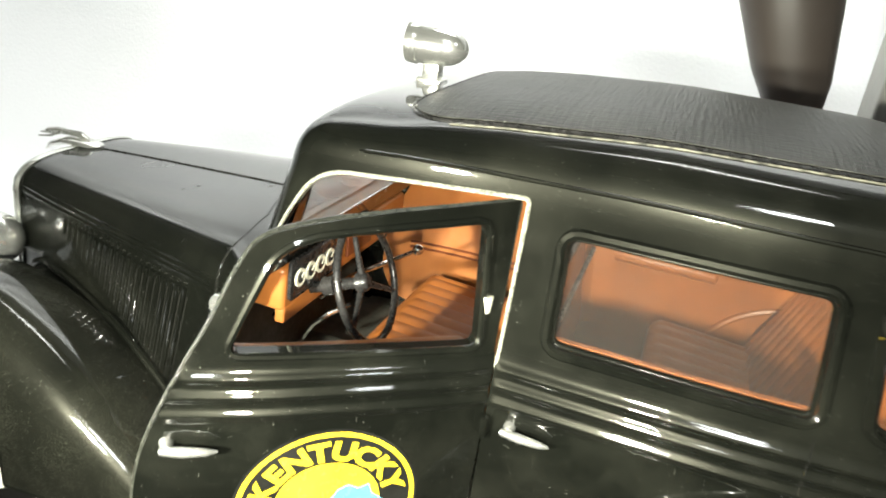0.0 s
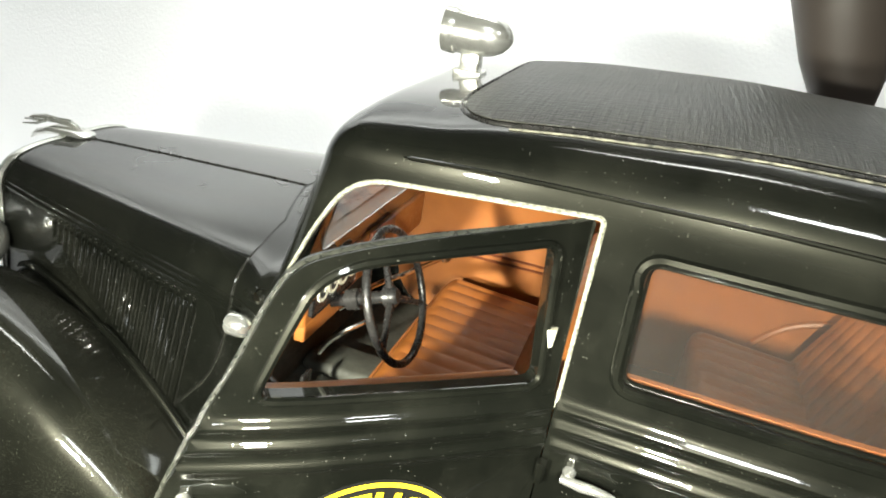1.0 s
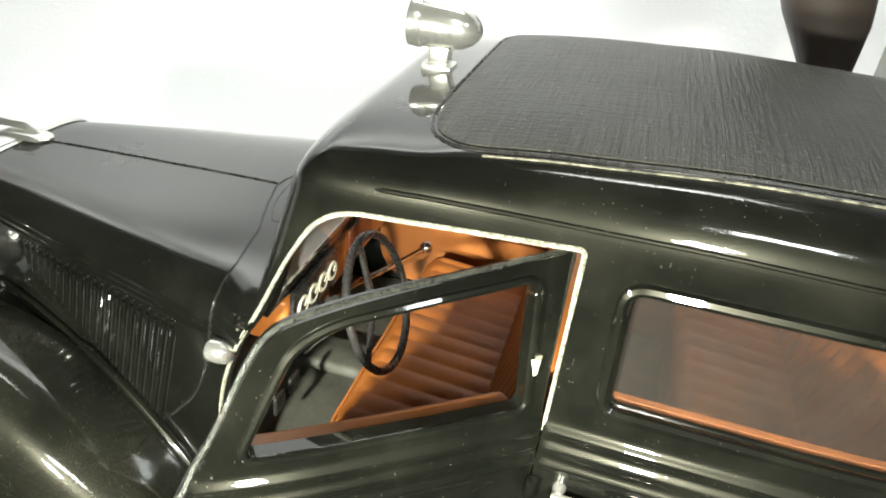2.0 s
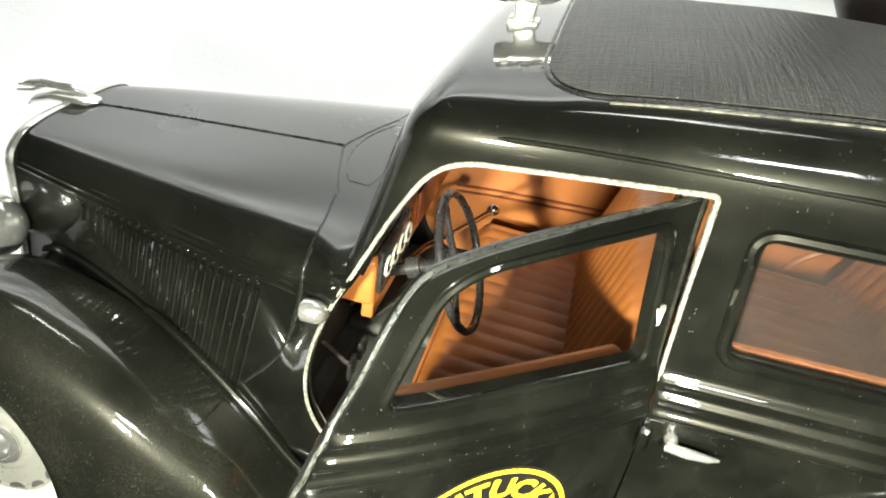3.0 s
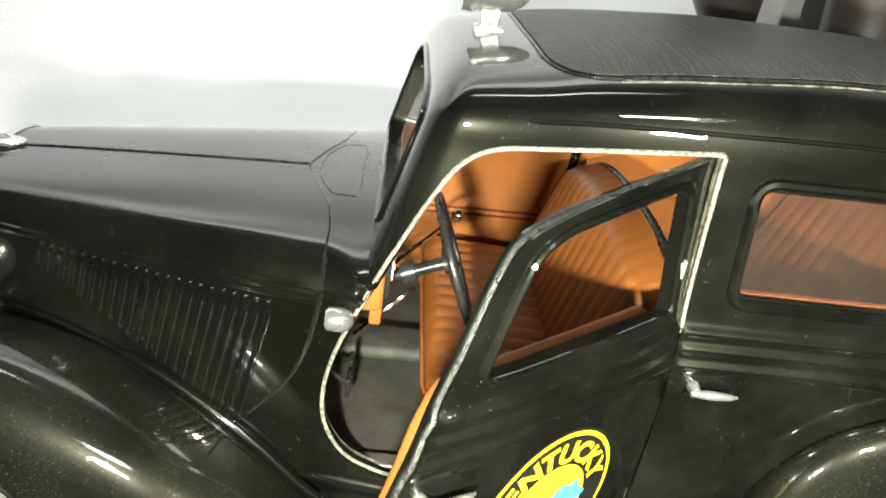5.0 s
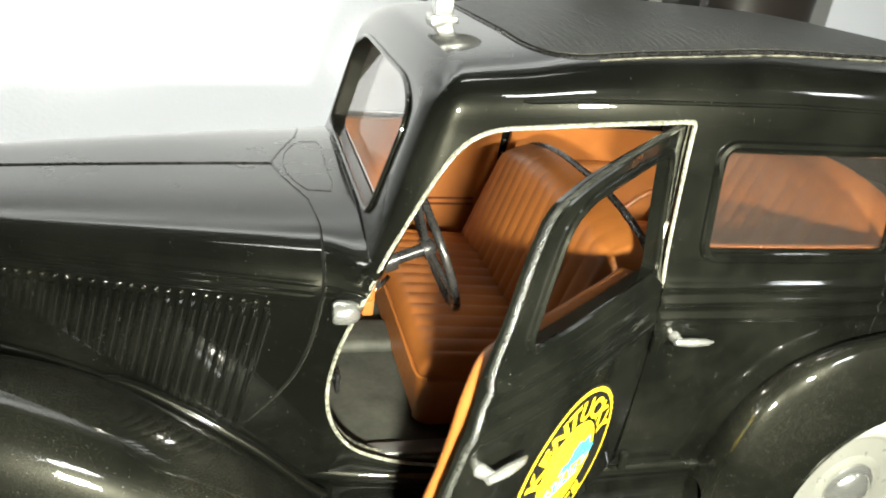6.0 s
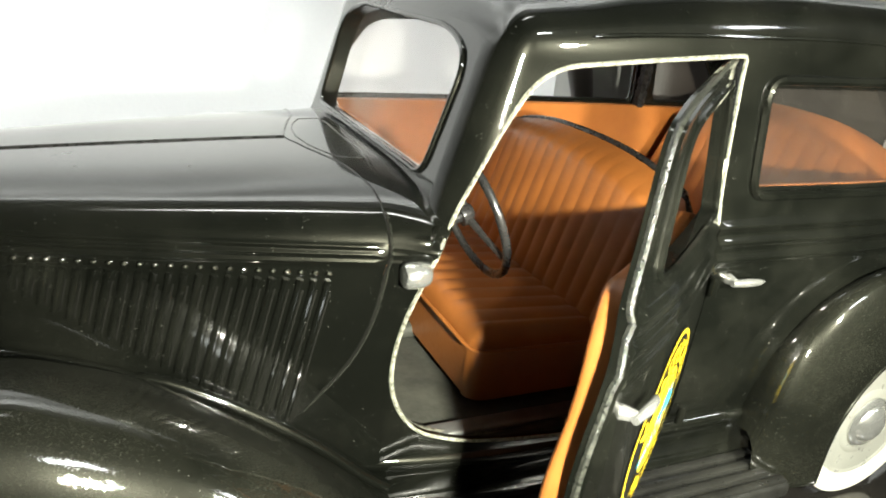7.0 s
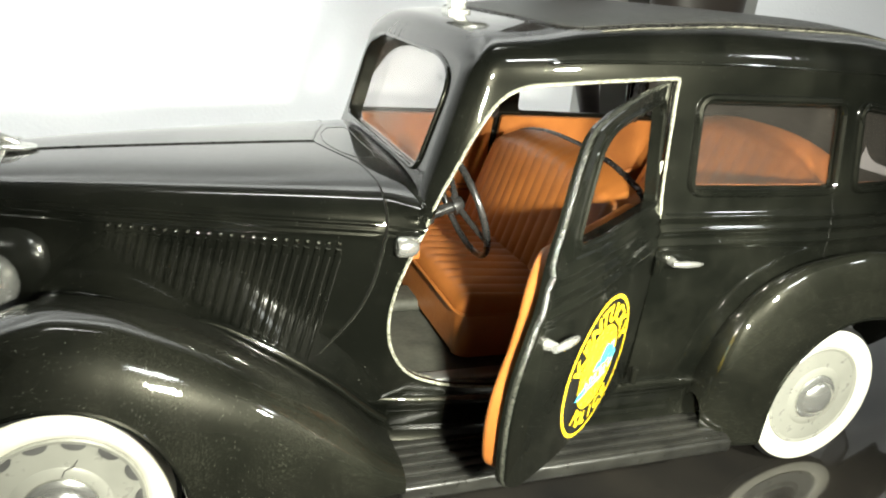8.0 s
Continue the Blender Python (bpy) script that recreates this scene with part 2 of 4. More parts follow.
def tube(points, radius, sides=8, closed=False):
    """A round bar along a line of points; radius may be a list."""
    pts = [Vector(p) for p in points]
    n = len(pts)
    rows, up = [], None
    for i, p in enumerate(pts):
        a = pts[i - 1] if (i or closed) else pts[0]
        b = pts[(i + 1) % n] if (i < n - 1 or closed) else pts[-1]
        d = (b - a).normalized()
        if up is None:
            up = d.orthogonal().normalized()
        up = (up - d * up.dot(d)).normalized()
        side = d.cross(up)
        r = radius[i] if isinstance(radius, (list, tuple)) else radius
        rows.append([p + (up * math.cos(k) + side * math.sin(k)) * r for k in [2 * math.pi * j / sides for j in range(sides)]])
    if closed:
        rows.append(rows[0])
    return grid(rows, True, not closed)


def lathe(profile, axis="y", at=(0, 0, 0), sides=48):
    """A turned body: profile rows of (distance along the axis, radius)."""
    rows = []
    for h, r in profile:
        ring = []
        for k in range(sides):
            a = 2 * math.pi * k / sides
            c, s = r * math.cos(a), r * math.sin(a)
            p = {"x": (h, c, s), "y": (c, h, s), "z": (c, s, h)}[axis]
            ring.append((at[0] + p[0], at[1] + p[1], at[2] + p[2]))
        rows.append(ring)
    return grid(rows, True, True)


def box(lo, hi, bevel=0.0, seg=3):
    bm = bmesh.new()
    bmesh.ops.create_cube(bm, size=1)
    for v in bm.verts:
        v.co = [(lo[i] + hi[i]) / 2 + v.co[i] * (hi[i] - lo[i]) for i in range(3)]
    if bevel:
        bmesh.ops.bevel(bm, geom=list(bm.edges), offset=bevel, segments=seg, profile=0.5, affect="EDGES")
    return bm


def join(*bms):
    out = bmesh.new()
    for b in bms:
        me = bpy.data.meshes.new("t")
        b.to_mesh(me)
        b.free()
        out.from_mesh(me)
        bpy.data.meshes.remove(me)
    return out


def lerp(x, xs, ys):
    return float(np.interp(x, xs, ys))


def curve(x, xs, ys):
    """Smooth cubic through the knots."""
    i = max(0, min(len(xs) - 2, int(np.searchsorted(xs, x)) - 1))

    def slope(k):
        if k == 0 or k == len(xs) - 1:
            a, b = (0, 1) if k == 0 else (k - 1, k)
            return (ys[b] - ys[a]) / (xs[b] - xs[a])
        s0, s1 = (ys[k] - ys[k - 1]) / (xs[k] - xs[k - 1]), (ys[k + 1] - ys[k]) / (xs[k + 1] - xs[k])
        return 0.0 if s0 * s1 <= 0 else 2 * s0 * s1 / (s0 + s1)

    h = xs[i + 1] - xs[i]
    t = min(1.0, max(0.0, (x - xs[i]) / h))
    return ((2 * t**3 - 3 * t**2 + 1) * ys[i] + (t**3 - 2 * t**2 + t) * h * slope(i)
            + (3 * t**2 - 2 * t**3) * ys[i + 1] + (t**3 - t**2) * h * slope(i + 1))


def rounded(poly, radius, steps=6):
    """A closed outline with its corners rounded; radius may be one per corner."""
    out, n = [], len(poly)
    for i in range(n):
        p, a, b = Vector(poly[i]), Vector(poly[i - 1]), Vector(poly[(i + 1) % n])
        r = radius[i] if isinstance(radius, (list, tuple)) else radius
        u, w = (a - p), (b - p)
        r = min(r, u.length * 0.49, w.length * 0.49)
        s, e = p + u.normalized() * r, p + w.normalized() * r
        for k in range(steps + 1):
            t = k / steps
            out.append(tuple((1 - t) ** 2 * s + 2 * t * (1 - t) * p + t * t * e))
    return out


def dense(poly, step, closed=True):
    out = []
    n = len(poly)
    for i in range(n if closed else n - 1):
        a, b = Vector(poly[i]), Vector(poly[(i + 1) % n])
        k = max(1, int((b - a).length / step + 0.5))
        out += [tuple(a.lerp(b, j / k)) for j in range(k)]
    if not closed:
        out.append(tuple(poly[-1]))
    return out


def inside_all(pts, poly):
    x, y = pts[:, 0], pts[:, 1]
    res = np.zeros(len(pts), bool)
    q = np.array([tuple(p) for p in poly])
    for (xi, yi), (xj, yj) in zip(q, np.roll(q, 1, axis=0)):
        if yi != yj:
            res ^= ((yi > y) != (yj > y)) & (x < (xj - xi) * (y - yi) / (yj - yi) + xi)
    return res


def inset(poly, d):
    """The outline moved inwards by d (outwards: minus)."""
    n = len(poly)
    area = sum(poly[i][0] * poly[(i + 1) % n][1] - poly[(i + 1) % n][0] * poly[i][1] for i in range(n))
    sg = 1 if area > 0 else -1
    out = []
    for i in range(n):
        a, b = Vector(poly[i - 1]), Vector(poly[(i + 1) % n])
        t = (b - a).normalized()
        out.append((poly[i][0] - sg * t.y * d, poly[i][1] + sg * t.x * d))
    return out


def patch(outline, holes, surf, us, vs):
    """A sheet of the surface surf(u, v) inside an outline in (u, v), with holes in it, over a net of lines us, vs."""
    from mathutils.geometry import delaunay_2d_cdt
    loops = [outline] + holes
    pts, edges = [], []
    for lp in loops:
        s = len(pts)
        pts += [Vector(p) for p in lp]
        edges += [(s + i, s + (i + 1) % len(lp)) for i in range(len(lp))]
    rim = np.array([tuple(p) for p in pts])
    step = min(np.median(np.diff(us)), np.median(np.diff(vs)))
    g = np.array([(u, v) for u in us for v in vs])
    ok = inside_all(g, outline)
    for h in holes:
        ok &= ~inside_all(g, h)
    for p in g[ok]:
        if np.min(np.hypot(rim[:, 0] - p[0], rim[:, 1] - p[1])) > 0.4 * step:
            pts.append(Vector(p))
    co, _, faces, _, _, _ = delaunay_2d_cdt(pts, edges, [], 0, 1e-5)
    bm = bmesh.new()
    vv = [bm.verts.new(surf(c.x, c.y)) for c in co]
    faces = [f for f in faces if len(f) == 3]
    cc = np.array([tuple(c) for c in co])
    mid = np.array([cc[list(f)].mean(axis=0) for f in faces])
    ok = inside_all(mid, outline)
    for h in holes:
        ok &= ~inside_all(mid, h)
    for f, keep in zip(faces, ok):
        if keep:
            bm.faces.new([vv[i] for i in f])
    bmesh.ops.delete(bm, geom=[v for v in bm.verts if not v.link_faces], context="VERTS")
    return bm


def shell(outline, holes, outer, inner, us, vs):
    """A closed sheet with an outer and an inner face, both given over (u, v)."""
    flat = patch(outline, holes, lambda u, v: (u, v, 0.0), us, vs)
    out = bmesh.new()
    flat.verts.index_update()
    a = [out.verts.new(outer(v.co.x, v.co.y)) for v in flat.verts]
    b = [out.verts.new(inner(v.co.x, v.co.y)) for v in flat.verts]
    for f in flat.faces:
        i = [v.index for v in f.verts]
        out.faces.new([a[k] for k in i])
        out.faces.new([b[k] for k in reversed(i)])
    for e in flat.edges:
        if len(e.link_faces) == 1:
            p, q = e.link_loops[0].vert.index, e.link_loops[0].link_loop_next.vert.index
            out.faces.new((a[q], a[p], b[p], b[q]))
    flat.free()
    return out


def lines(a, b, step):
    n = max(1, int(round((b - a) / step)))
    return [a + (b - a) * i / n for i in range(n + 1)]

# ---------------------------------------------------------------- the model car: its surfaces
R_EDGE = 5.0
U0 = -46.2          # foot of the windscreen plane
SIDE_LOW, SIDE_TOP = 24.0, 84.0
T_SIDE, T_HALF = 60.0, 104.0


def half_width(x):
    return curve(x, [-70, -55, -45, -30, 0, 30, 55, 80, 100, 112], [32.5, 36, 38.3, 40.5, 41.8, 42, 40.5, 35, 26, 12])


def side_form(z):
    return curve(z, [20, 40, 52, 60, 67, 86, 92], [0.955, 0.99, 1.0, 0.985, 0.955, 0.915, 0.90])


def roof_top(u):
    return curve(u, [-46, -38, -30, -20, 0, 20, 45, 70, 90, 104, 112], [92.9, 94.0, 94.9, 96.4, 98.2, 99.5, 99.6, 97.2, 92.4, 82, 62])


def lean(u):
    return 0.275 * (1 - min(1.0, max(0.0, (u + 45.8) / 40.0)) ** 1.0)


def bead(z):
    """The raised waist mouldings."""
    return sum(h * math.exp(-((z - c) / w) ** 2) for c, h, w in ((62.0, 0.60, 0.74), (59.4, 0.60, 0.74), (56.6, 0.50, 0.72)))


def roof_table():
    pts = []
    for i in range(401):
        a = math.pi / 2 * i / 400
        pts.append((math.cos(a) ** (2 / 4.2), math.sin(a) ** (2 / 4.2)))
    d = [0.0]
    for p, q in zip(pts, pts[1:]):
        d.append(d[-1] + math.hypot((q[0] - p[0]) * 38, (q[1] - p[1]) * 13))
    return [v / d[-1] for v in d], [p[0] for p in pts], [p[1] for p in pts]


ROOF_S, ROOF_Y, ROOF_Z = roof_table()


def cabin(u, t, off=0.0, plain=False):
    """The cabin's outer skin: u along the car, t from the near sill over the roof to the far sill."""
    sgn = -1.0
    if t > T_HALF:
        t, sgn = 2 * T_HALF - t, 1.0
    d = u - U0
    r = R_EDGE
    cut = r - math.sqrt(max(0.0, r * r - (r - d) ** 2)) if 0 <= d < r else 0.0
    if t <= T_SIDE:
        z = SIDE_LOW + t
        x = u + lean(u) * max(0.0, z - 62)
        fade = min(1.0, max(0.0, (z - 60) / 5.0))
        y = half_width(x) * side_form(z) - cut * fade + (0 if plain else bead(z) * min(1.0, max(0.0, (x + 52) / 5)))
        if x < -45 and u <= U0:
            b = min(1.0, (-45 - x) / 8.0)
            b = b * b * (3 - 2 * b)
            y = y * (1 - b) + b * (flank_y(x, z) + hood_beads(z))
        y -= off
    else:
        s = (t - T_SIDE) / (T_HALF - T_SIDE)
        fy, fz = lerp(s, ROOF_S, ROOF_Y), lerp(s, ROOF_S, ROOF_Z)
        zt = roof_top(u) - cut * 0.8 - off
        z = SIDE_TOP + (zt - SIDE_TOP) * fz
        x = u + lean(u) * max(0.0, z - 62)
        y = (half_width(x) * side_form(SIDE_TOP) - cut - off) * fy
    return (x, sgn * y, z)


def to_u(x, z):
    u = x
    for _ in range(8):
        u = x - lean(u) * max(0.0, z - 62)
    return u


def arc_u(s):
    """Length along the skin, from the screen's edge round the corner, to u."""
    if s <= 0:
        return U0 + s
    if s < R_EDGE * math.pi / 2:
        return U0 + R_EDGE * (1 - math.cos(s / R_EDGE))
    return U0 + R_EDGE + s - R_EDGE * math.pi / 2


def arc_s(u):
    d = u - U0
    if d <= 0:
        return d
    if d < R_EDGE:
        return R_EDGE * math.acos(1 - d / R_EDGE)
    return d - R_EDGE + R_EDGE * math.pi / 2


def skin(s, t):
    return cabin(arc_u(s), t)


def to_s(poly):
    return [(arc_s(u), t) for u, t in poly]


def side_uv(poly):
    """An outline in (x, z) on the near side, in the skin's (u, t)."""
    return [(to_u(x, z), z - SIDE_LOW) for x, z in poly]


def far(poly):
    return [(u, 2 * T_HALF - t) for u, t in poly][::-1]


DOORWAY = dense(rounded([(0.4, 87.3), (-17, 86.2), (-29.5, 85.0), (-34.2, 82.3), (-38.0, 76.0), (-42.3, 66.5), (-46.5, 57.5), (-49.4, 49), (-50.6, 42),
                         (-50.0, 36), (-46.5, 30.5), (-39.5, 28.2), (-26, 27.2), (0.4, 26.4)], [0.8, 9, 6, 3.5, 9, 9, 9, 9, 5, 5, 5, 5, 9, 1.5], 5), 1.3)
FAR_WINDOW = dense(rounded([(-4.4, 85.0), (-17, 84.8), (-31.6, 83.8), (-43.6, 66.6), (-4.2, 66.6)], [1.6, 9, 4, 1.6, 1.6], 5), 1.2)
REAR_WINDOW = dense(rounded([(6.4, 84.2), (42.0, 84.6), (43.8, 66.9), (7.0, 66.9)], 2.4, 6), 1.2)
QUARTER_WINDOW = dense(rounded([(47.6, 84.4), (62, 83), (72, 67.6), (50.2, 67.0)], [2.4, 5, 3, 2.4], 6), 1.2)


HOOD_N = 4.0         # squareness of the bonnet's cross-section


def hood_width(x):
    return curve(x, [-114, -100, -80, -62, -50, -40], [19.2, 23.2, 28.6, 33.2, 36.0, 37.4])


def hood_top(x):
    return curve(x, [-114, -111, -80, -58, -44], [63.4, 63.7, 65.4, 66.3, 66.6])


def hood(x, t, off=0.0):
    """The bonnet and scuttle skin: t from 0 at the near lower edge over the middle (T = 70) to 140."""
    sgn = -1.0
    if t > 70:
        t, sgn = 140 - t, 1.0
    w, zc = hood_width(x) - off, hood_top(x) - off
    zs = zc - 11.5
    if t < 30:                       # flat flank
        z = 24 + (zs - 24) * t / 30
        y = w + 0.6 * (1 - t / 30)
    else:
        s = (t - 30) / 40
        a = s * math.pi / 2
        n = HOOD_N
        y, z = w * math.cos(a) ** (2 / n), zs + (zc - zs) * math.sin(a) ** (2 / n)
    return (x, sgn * (y + hood_beads(z)), z)


def hood_beads(z):
    return sum(0.22 * math.exp(-((z - c) / 0.32) ** 2) for c in (57.6, 58.7, 59.8))


def flank_y(x, z):
    """Half width of the bonnet's flank at a height."""
    w, zc = hood_width(x), hood_top(x)
    zs = zc - 11.5
    if z <= zs:
        return w + 0.6 * (1 - (z - 24) / (zs - 24))
    return w * max(0.0, 1 - ((z - zs) / (zc - zs)) ** HOOD_N) ** (1 / HOOD_N)


def seam_x(z):
    return curve(z, [24, 33, 41, 45, 51, 58.5, 64, 70], [-69, -63.8, -57.6, -55.3, -53.3, -52.2, -52.0, -52.0])


car = thing("model_car", "glossy black vintage diecast police sedan with one open door", "model car")

# ---- body shell
hole_arch = [(53.9 + 18.6 * math.cos(a), max(0.8, 17.9 + 18.6 * math.sin(a) - SIDE_LOW)) for a in [math.pi * i / 30 for i in range(2, 29)]]
hole_arch = [p for p in hole_arch if p[1] >= 0.8]
front_line = [(-67.5, 1.0), *[(seam_x(24 + t), t) for t in lines(9, 37, 2.0)], (-52.0, 39.0), (U0, 39.0)]
shell_outline = dense(to_s(front_line) + [(u, 2 * T_HALF - t) for u, t in to_s(front_line)[::-1]] + to_s([(112, 2 * T_HALF - 1), (112, 1.0)]), 1.5)
net_u = lines(-21.5, -0.8, 1.5) + lines(0.9, 12, 1.1) + lines(13.5, 110, 1.7) + lines(112, 160, 3.0)
half_t = lines(1.5, 29, 2.0) + lines(30.5, 40, 0.34) + lines(41, 59, 1.6) + lines(60.5, 103, 1.3)
net_t = half_t + [104.0] + [2 * T_HALF - t for t in half_t[::-1]]
win_near = [side_uv(REAR_WINDOW), side_uv(QUARTER_WINDOW)]
body = part("body", patch(shell_outline, [to_s(h) for h in [side_uv(DOORWAY), hole_arch, far(hole_arch), far(side_uv(FAR_WINDOW))] + win_near + [far(w) for w in win_near]],
                          skin, net_u, net_t), BLACK, car, "glossy black lacquered body shell", 1.1)

# ---- windscreen surround, in the leaning plane of the screen
SCREEN = dense(rounded([(-27.2, 67.4), (-28.6, 84.6), (-20, 87.6), (20, 87.6), (28.6, 84.6), (27.2, 67.4)], [3.0, 6, 12, 12, 6, 3.0], 6), 1.2)


def screen(y, z, off=0.0):
    return (U0 + off + lean(U0) * max(0.0, z - 62), y, z)


ring = []
for tt in lines(39.0, 2 * T_HALF - 39.0, 1.5):
    p = cabin(U0, tt)
    ring.append((p[1], p[2]))
part("screen_surround", patch(ring, [SCREEN], screen, lines(-38, 38, 1.6), lines(62, 94, 1.6)), BLACK, body, solid=3.2)
part("screen_gasket", tube([screen(y, z, -0.2) for y, z in SCREEN], 0.42, 8, True), BLACK, body)
glass = part("windscreen", patch(inset(SCREEN, -0.4), [], lambda y, z: screen(y, z, 2.9), lines(-28, 28, 4), lines(66, 88, 4)), SCREEN_GLASS, car,
             "clear flat windscreen pane", 0.5)
glass.visible_shadow = False

# ---- roof insert with its edge beads
INSERT = dense(rounded([(-28.6, 72.6), (-29.0, T_HALF), (-28.6, 2 * T_HALF - 72.6), (84, 2 * T_HALF - 77.8), (84, 77.8)], [12, 30, 12, 12, 12], 8), 1.6)
part("roof_insert", patch(inset(INSERT, 0.8), [], lambda u, t: cabin(u, t, -0.06), lines(-29, 84, 2.2), lines(71, 137, 1.7)), CLOTH, car,
     "matt black grained fabric roof insert, slightly dusty", 0.18, out=1.0)
part("roof_bead", tube([cabin(u, t, -0.05) for u, t in INSERT], 0.26, 6, True), PLASTIC, body, "thin dark bead round the fabric roof")
# near-side pale line: the roof edge's highlight put into its colour
RAIL = [p for p in INSERT if p[1] < T_HALF and -18 < p[0] < 80 and p[1] < 79]
part("roof_edge_highlight", tube(sorted([cabin(u, t - 0.9, -0.1) for u, t in RAIL]), 0.15, 6), RAIL_EDGE, body, "pale line along the fabric roof with its highlight painted in")

# ---- drip moulding over the openings
part("drip_moulding", tube([cabin(u, 65.6, -0.02) for u in lines(-31, 78, 1.5)], [0.1] + [0.34] * 72 + [0.1], 8), BLACK, body)

# ---- doorway lining, window reveals and panes
edge_line = [p for p in inset(DOORWAY, -0.05) if not (p[0] > -9.0 and p[1] < 61)]
gap = max(range(len(edge_line)), key=lambda i: (Vector(edge_line[i]) - Vector(edge_line[i - 1])).length)
edge_line = edge_line[gap:] + edge_line[:gap]
edge_r = [0.36 if z > 79 else 0.33 if x < -30 and z > 33 else 0.30 for x, z in edge_line]
part("doorway_edge", tube([cabin(u, t, 0.05, True) for u, t in side_uv(edge_line)], edge_r, 6), EDGE, body, "pale bare edge of the doorway")
part("inner_doorway_edge", tube([cabin(u, t, 2.2, True) for u, t in side_uv(inset(DOORWAY, -0.35))], 0.42, 6, True), RAIL_EDGE, body, "worn inner edge of the doorway")
for outline_w in (REAR_WINDOW, QUARTER_WINDOW):
    fr = part("window_frame", tube([cabin(u, t, -0.05) for u, t in side_uv(inset(outline_w, -0.3))], 0.85, 8, True), BLACK, body)
    part("inner_lip", tube([cabin(u, t, 0.9) for u, t in side_uv(inset(outline_w, 0.55))], 0.45, 6, True), BLACK, body)
    g = part("window_pane", patch(side_uv(inset(outline_w, -0.3)), [], lambda u, t: cabin(u, t, 1.3, True), lines(6, 72, 4), lines(42, 61, 4)), GLASS, body,
             "clear dusty side window", 0.4)
    g.visible_shadow = False
    part("window_frame", tube([cabin(u, t, -0.05) for u, t in far(side_uv(outline_w))], 0.62, 8, True), BLACK, body)
part("window_frame", tube([cabin(u, t, -0.05) for u, t in far(side_uv(FAR_WINDOW))], 0.62, 8, True), BLACK, body)
part("rear_door_shut_line", tube([cabin(44.2 + 0.012 * (60 - z), z - SIDE_LOW, 0.05) for z in lines(46, 65, 1)], 0.16, 5), DECAL_BLACK, body)

# ---- bonnet and scuttle
hood_front = [(-115.0, t) for t in lines(6, 134, 1.5)]


def hood_t(z, x):
    zs = hood_top(x) - 11.5
    return 30 * (z - 24) / (zs - 24)


rear_edge = [(seam_x(z), hood_t(z, seam_x(z))) for z in lines(30, 54, 1.5)] + [(-52.0, t) for t in lines(32, 55, 2)] + [(-52.4, 58.5), (-53.2, 63.7), (-54.5, 66.05), (-55.9, 68.05), (-57.3, 69.5), (-58.3, 69.95)]
rear_all = rear_edge + [(x, 140 - t) for x, t in rear_edge[::-1]]
bonnet = part("bonnet", patch(dense(hood_front[::-1] + [(p[0] - 0.15, p[1]) for p in rear_all], 1.6), [], hood,
                              lines(-114, -54, 2.2), lines(6, 27, 1.8) + lines(27.5, 38, 0.3) + lines(39, 101, 1.3) + lines(102, 112.5, 0.3) + lines(113, 134, 1.8)),
              BLACK, car, "long glossy black bonnet with a centre hinge", 0.9)
part("centre_hinge", tube([(x, 0, hood_top(x) + 0.05) for x in lines(-113, -58.4, 3)], 0.24, 6), PLASTIC, bonnet)
def shoulder_t(z, x):
    zc = hood_top(x)
    return 30 + 40 * math.asin(((z - zc + 11.5) / 11.5) ** (HOOD_N / 2)) / (math.pi / 2)


T_SC = shoulder_t(62.6, -50)
scut = [(-51.75, T_SC)] + [(p[0] + 0.25, p[1]) for p in rear_edge if p[1] > T_SC + 0.5]
scut = scut + [(x, 140 - t) for x, t in scut[::-1]]


def cowl(x, t, off=0.0):
    """The scuttle: the bonnet's form, flaring out at its sides to meet the screen pillars."""
    p = hood(x, t, off)
    edge = abs(hood(x, T_SC)[1])
    grow = abs(cabin(x - 0.2, 62.6 - SIDE_LOW)[1]) / edge
    w = min(1.0, abs(p[1]) / edge) ** 4
    return (p[0], p[1] * (1 + (grow - 1) * w), p[2])


scuttle = part("scuttle", patch(dense(scut + [(-45.0, 140 - T_SC), (-45.0, T_SC)], 1.0), [], cowl, lines(-57, -45.2, 1.2), lines(T_SC, 140 - T_SC, 1.2)), BLACK, body, "", 0.9)
vent = [(-56.4, 70.0), (-54.6, 68.0), (-52.8, 66.2), (-49.0, 66.1), (-48.3, 68.2), (-48.6, 70), (-48.3, 71.8), (-49.0, 73.9), (-52.8, 73.8), (-54.6, 72.0)]
part("vent_outline", tube([cowl(x, t, 0.02) for x, t in dense(vent, 0.8)], 0.13, 5, True), PLASTIC, scuttle, "engraved outline of the scuttle vent")
part("bonnet_seam", tube([hood(x, t, 0.05) for x, t in dense([(p[0] + 0.05, p[1]) for p in rear_all], 0.8, False)], 0.2, 5), DECAL_BLACK, body)
# mottled near-side line: light caught along the seam, put into the colour
edge_seam = [p for p in rear_all if hood_t(33, p[0]) < p[1] < 46]
part("seam_glint", tube([hood(x + 0.4, t, -0.02) for x, t in dense(edge_seam, 0.8, False)], 0.09, 5), CHIPS_GLINTS, body, "thin line of painted glints along the bonnet seam")
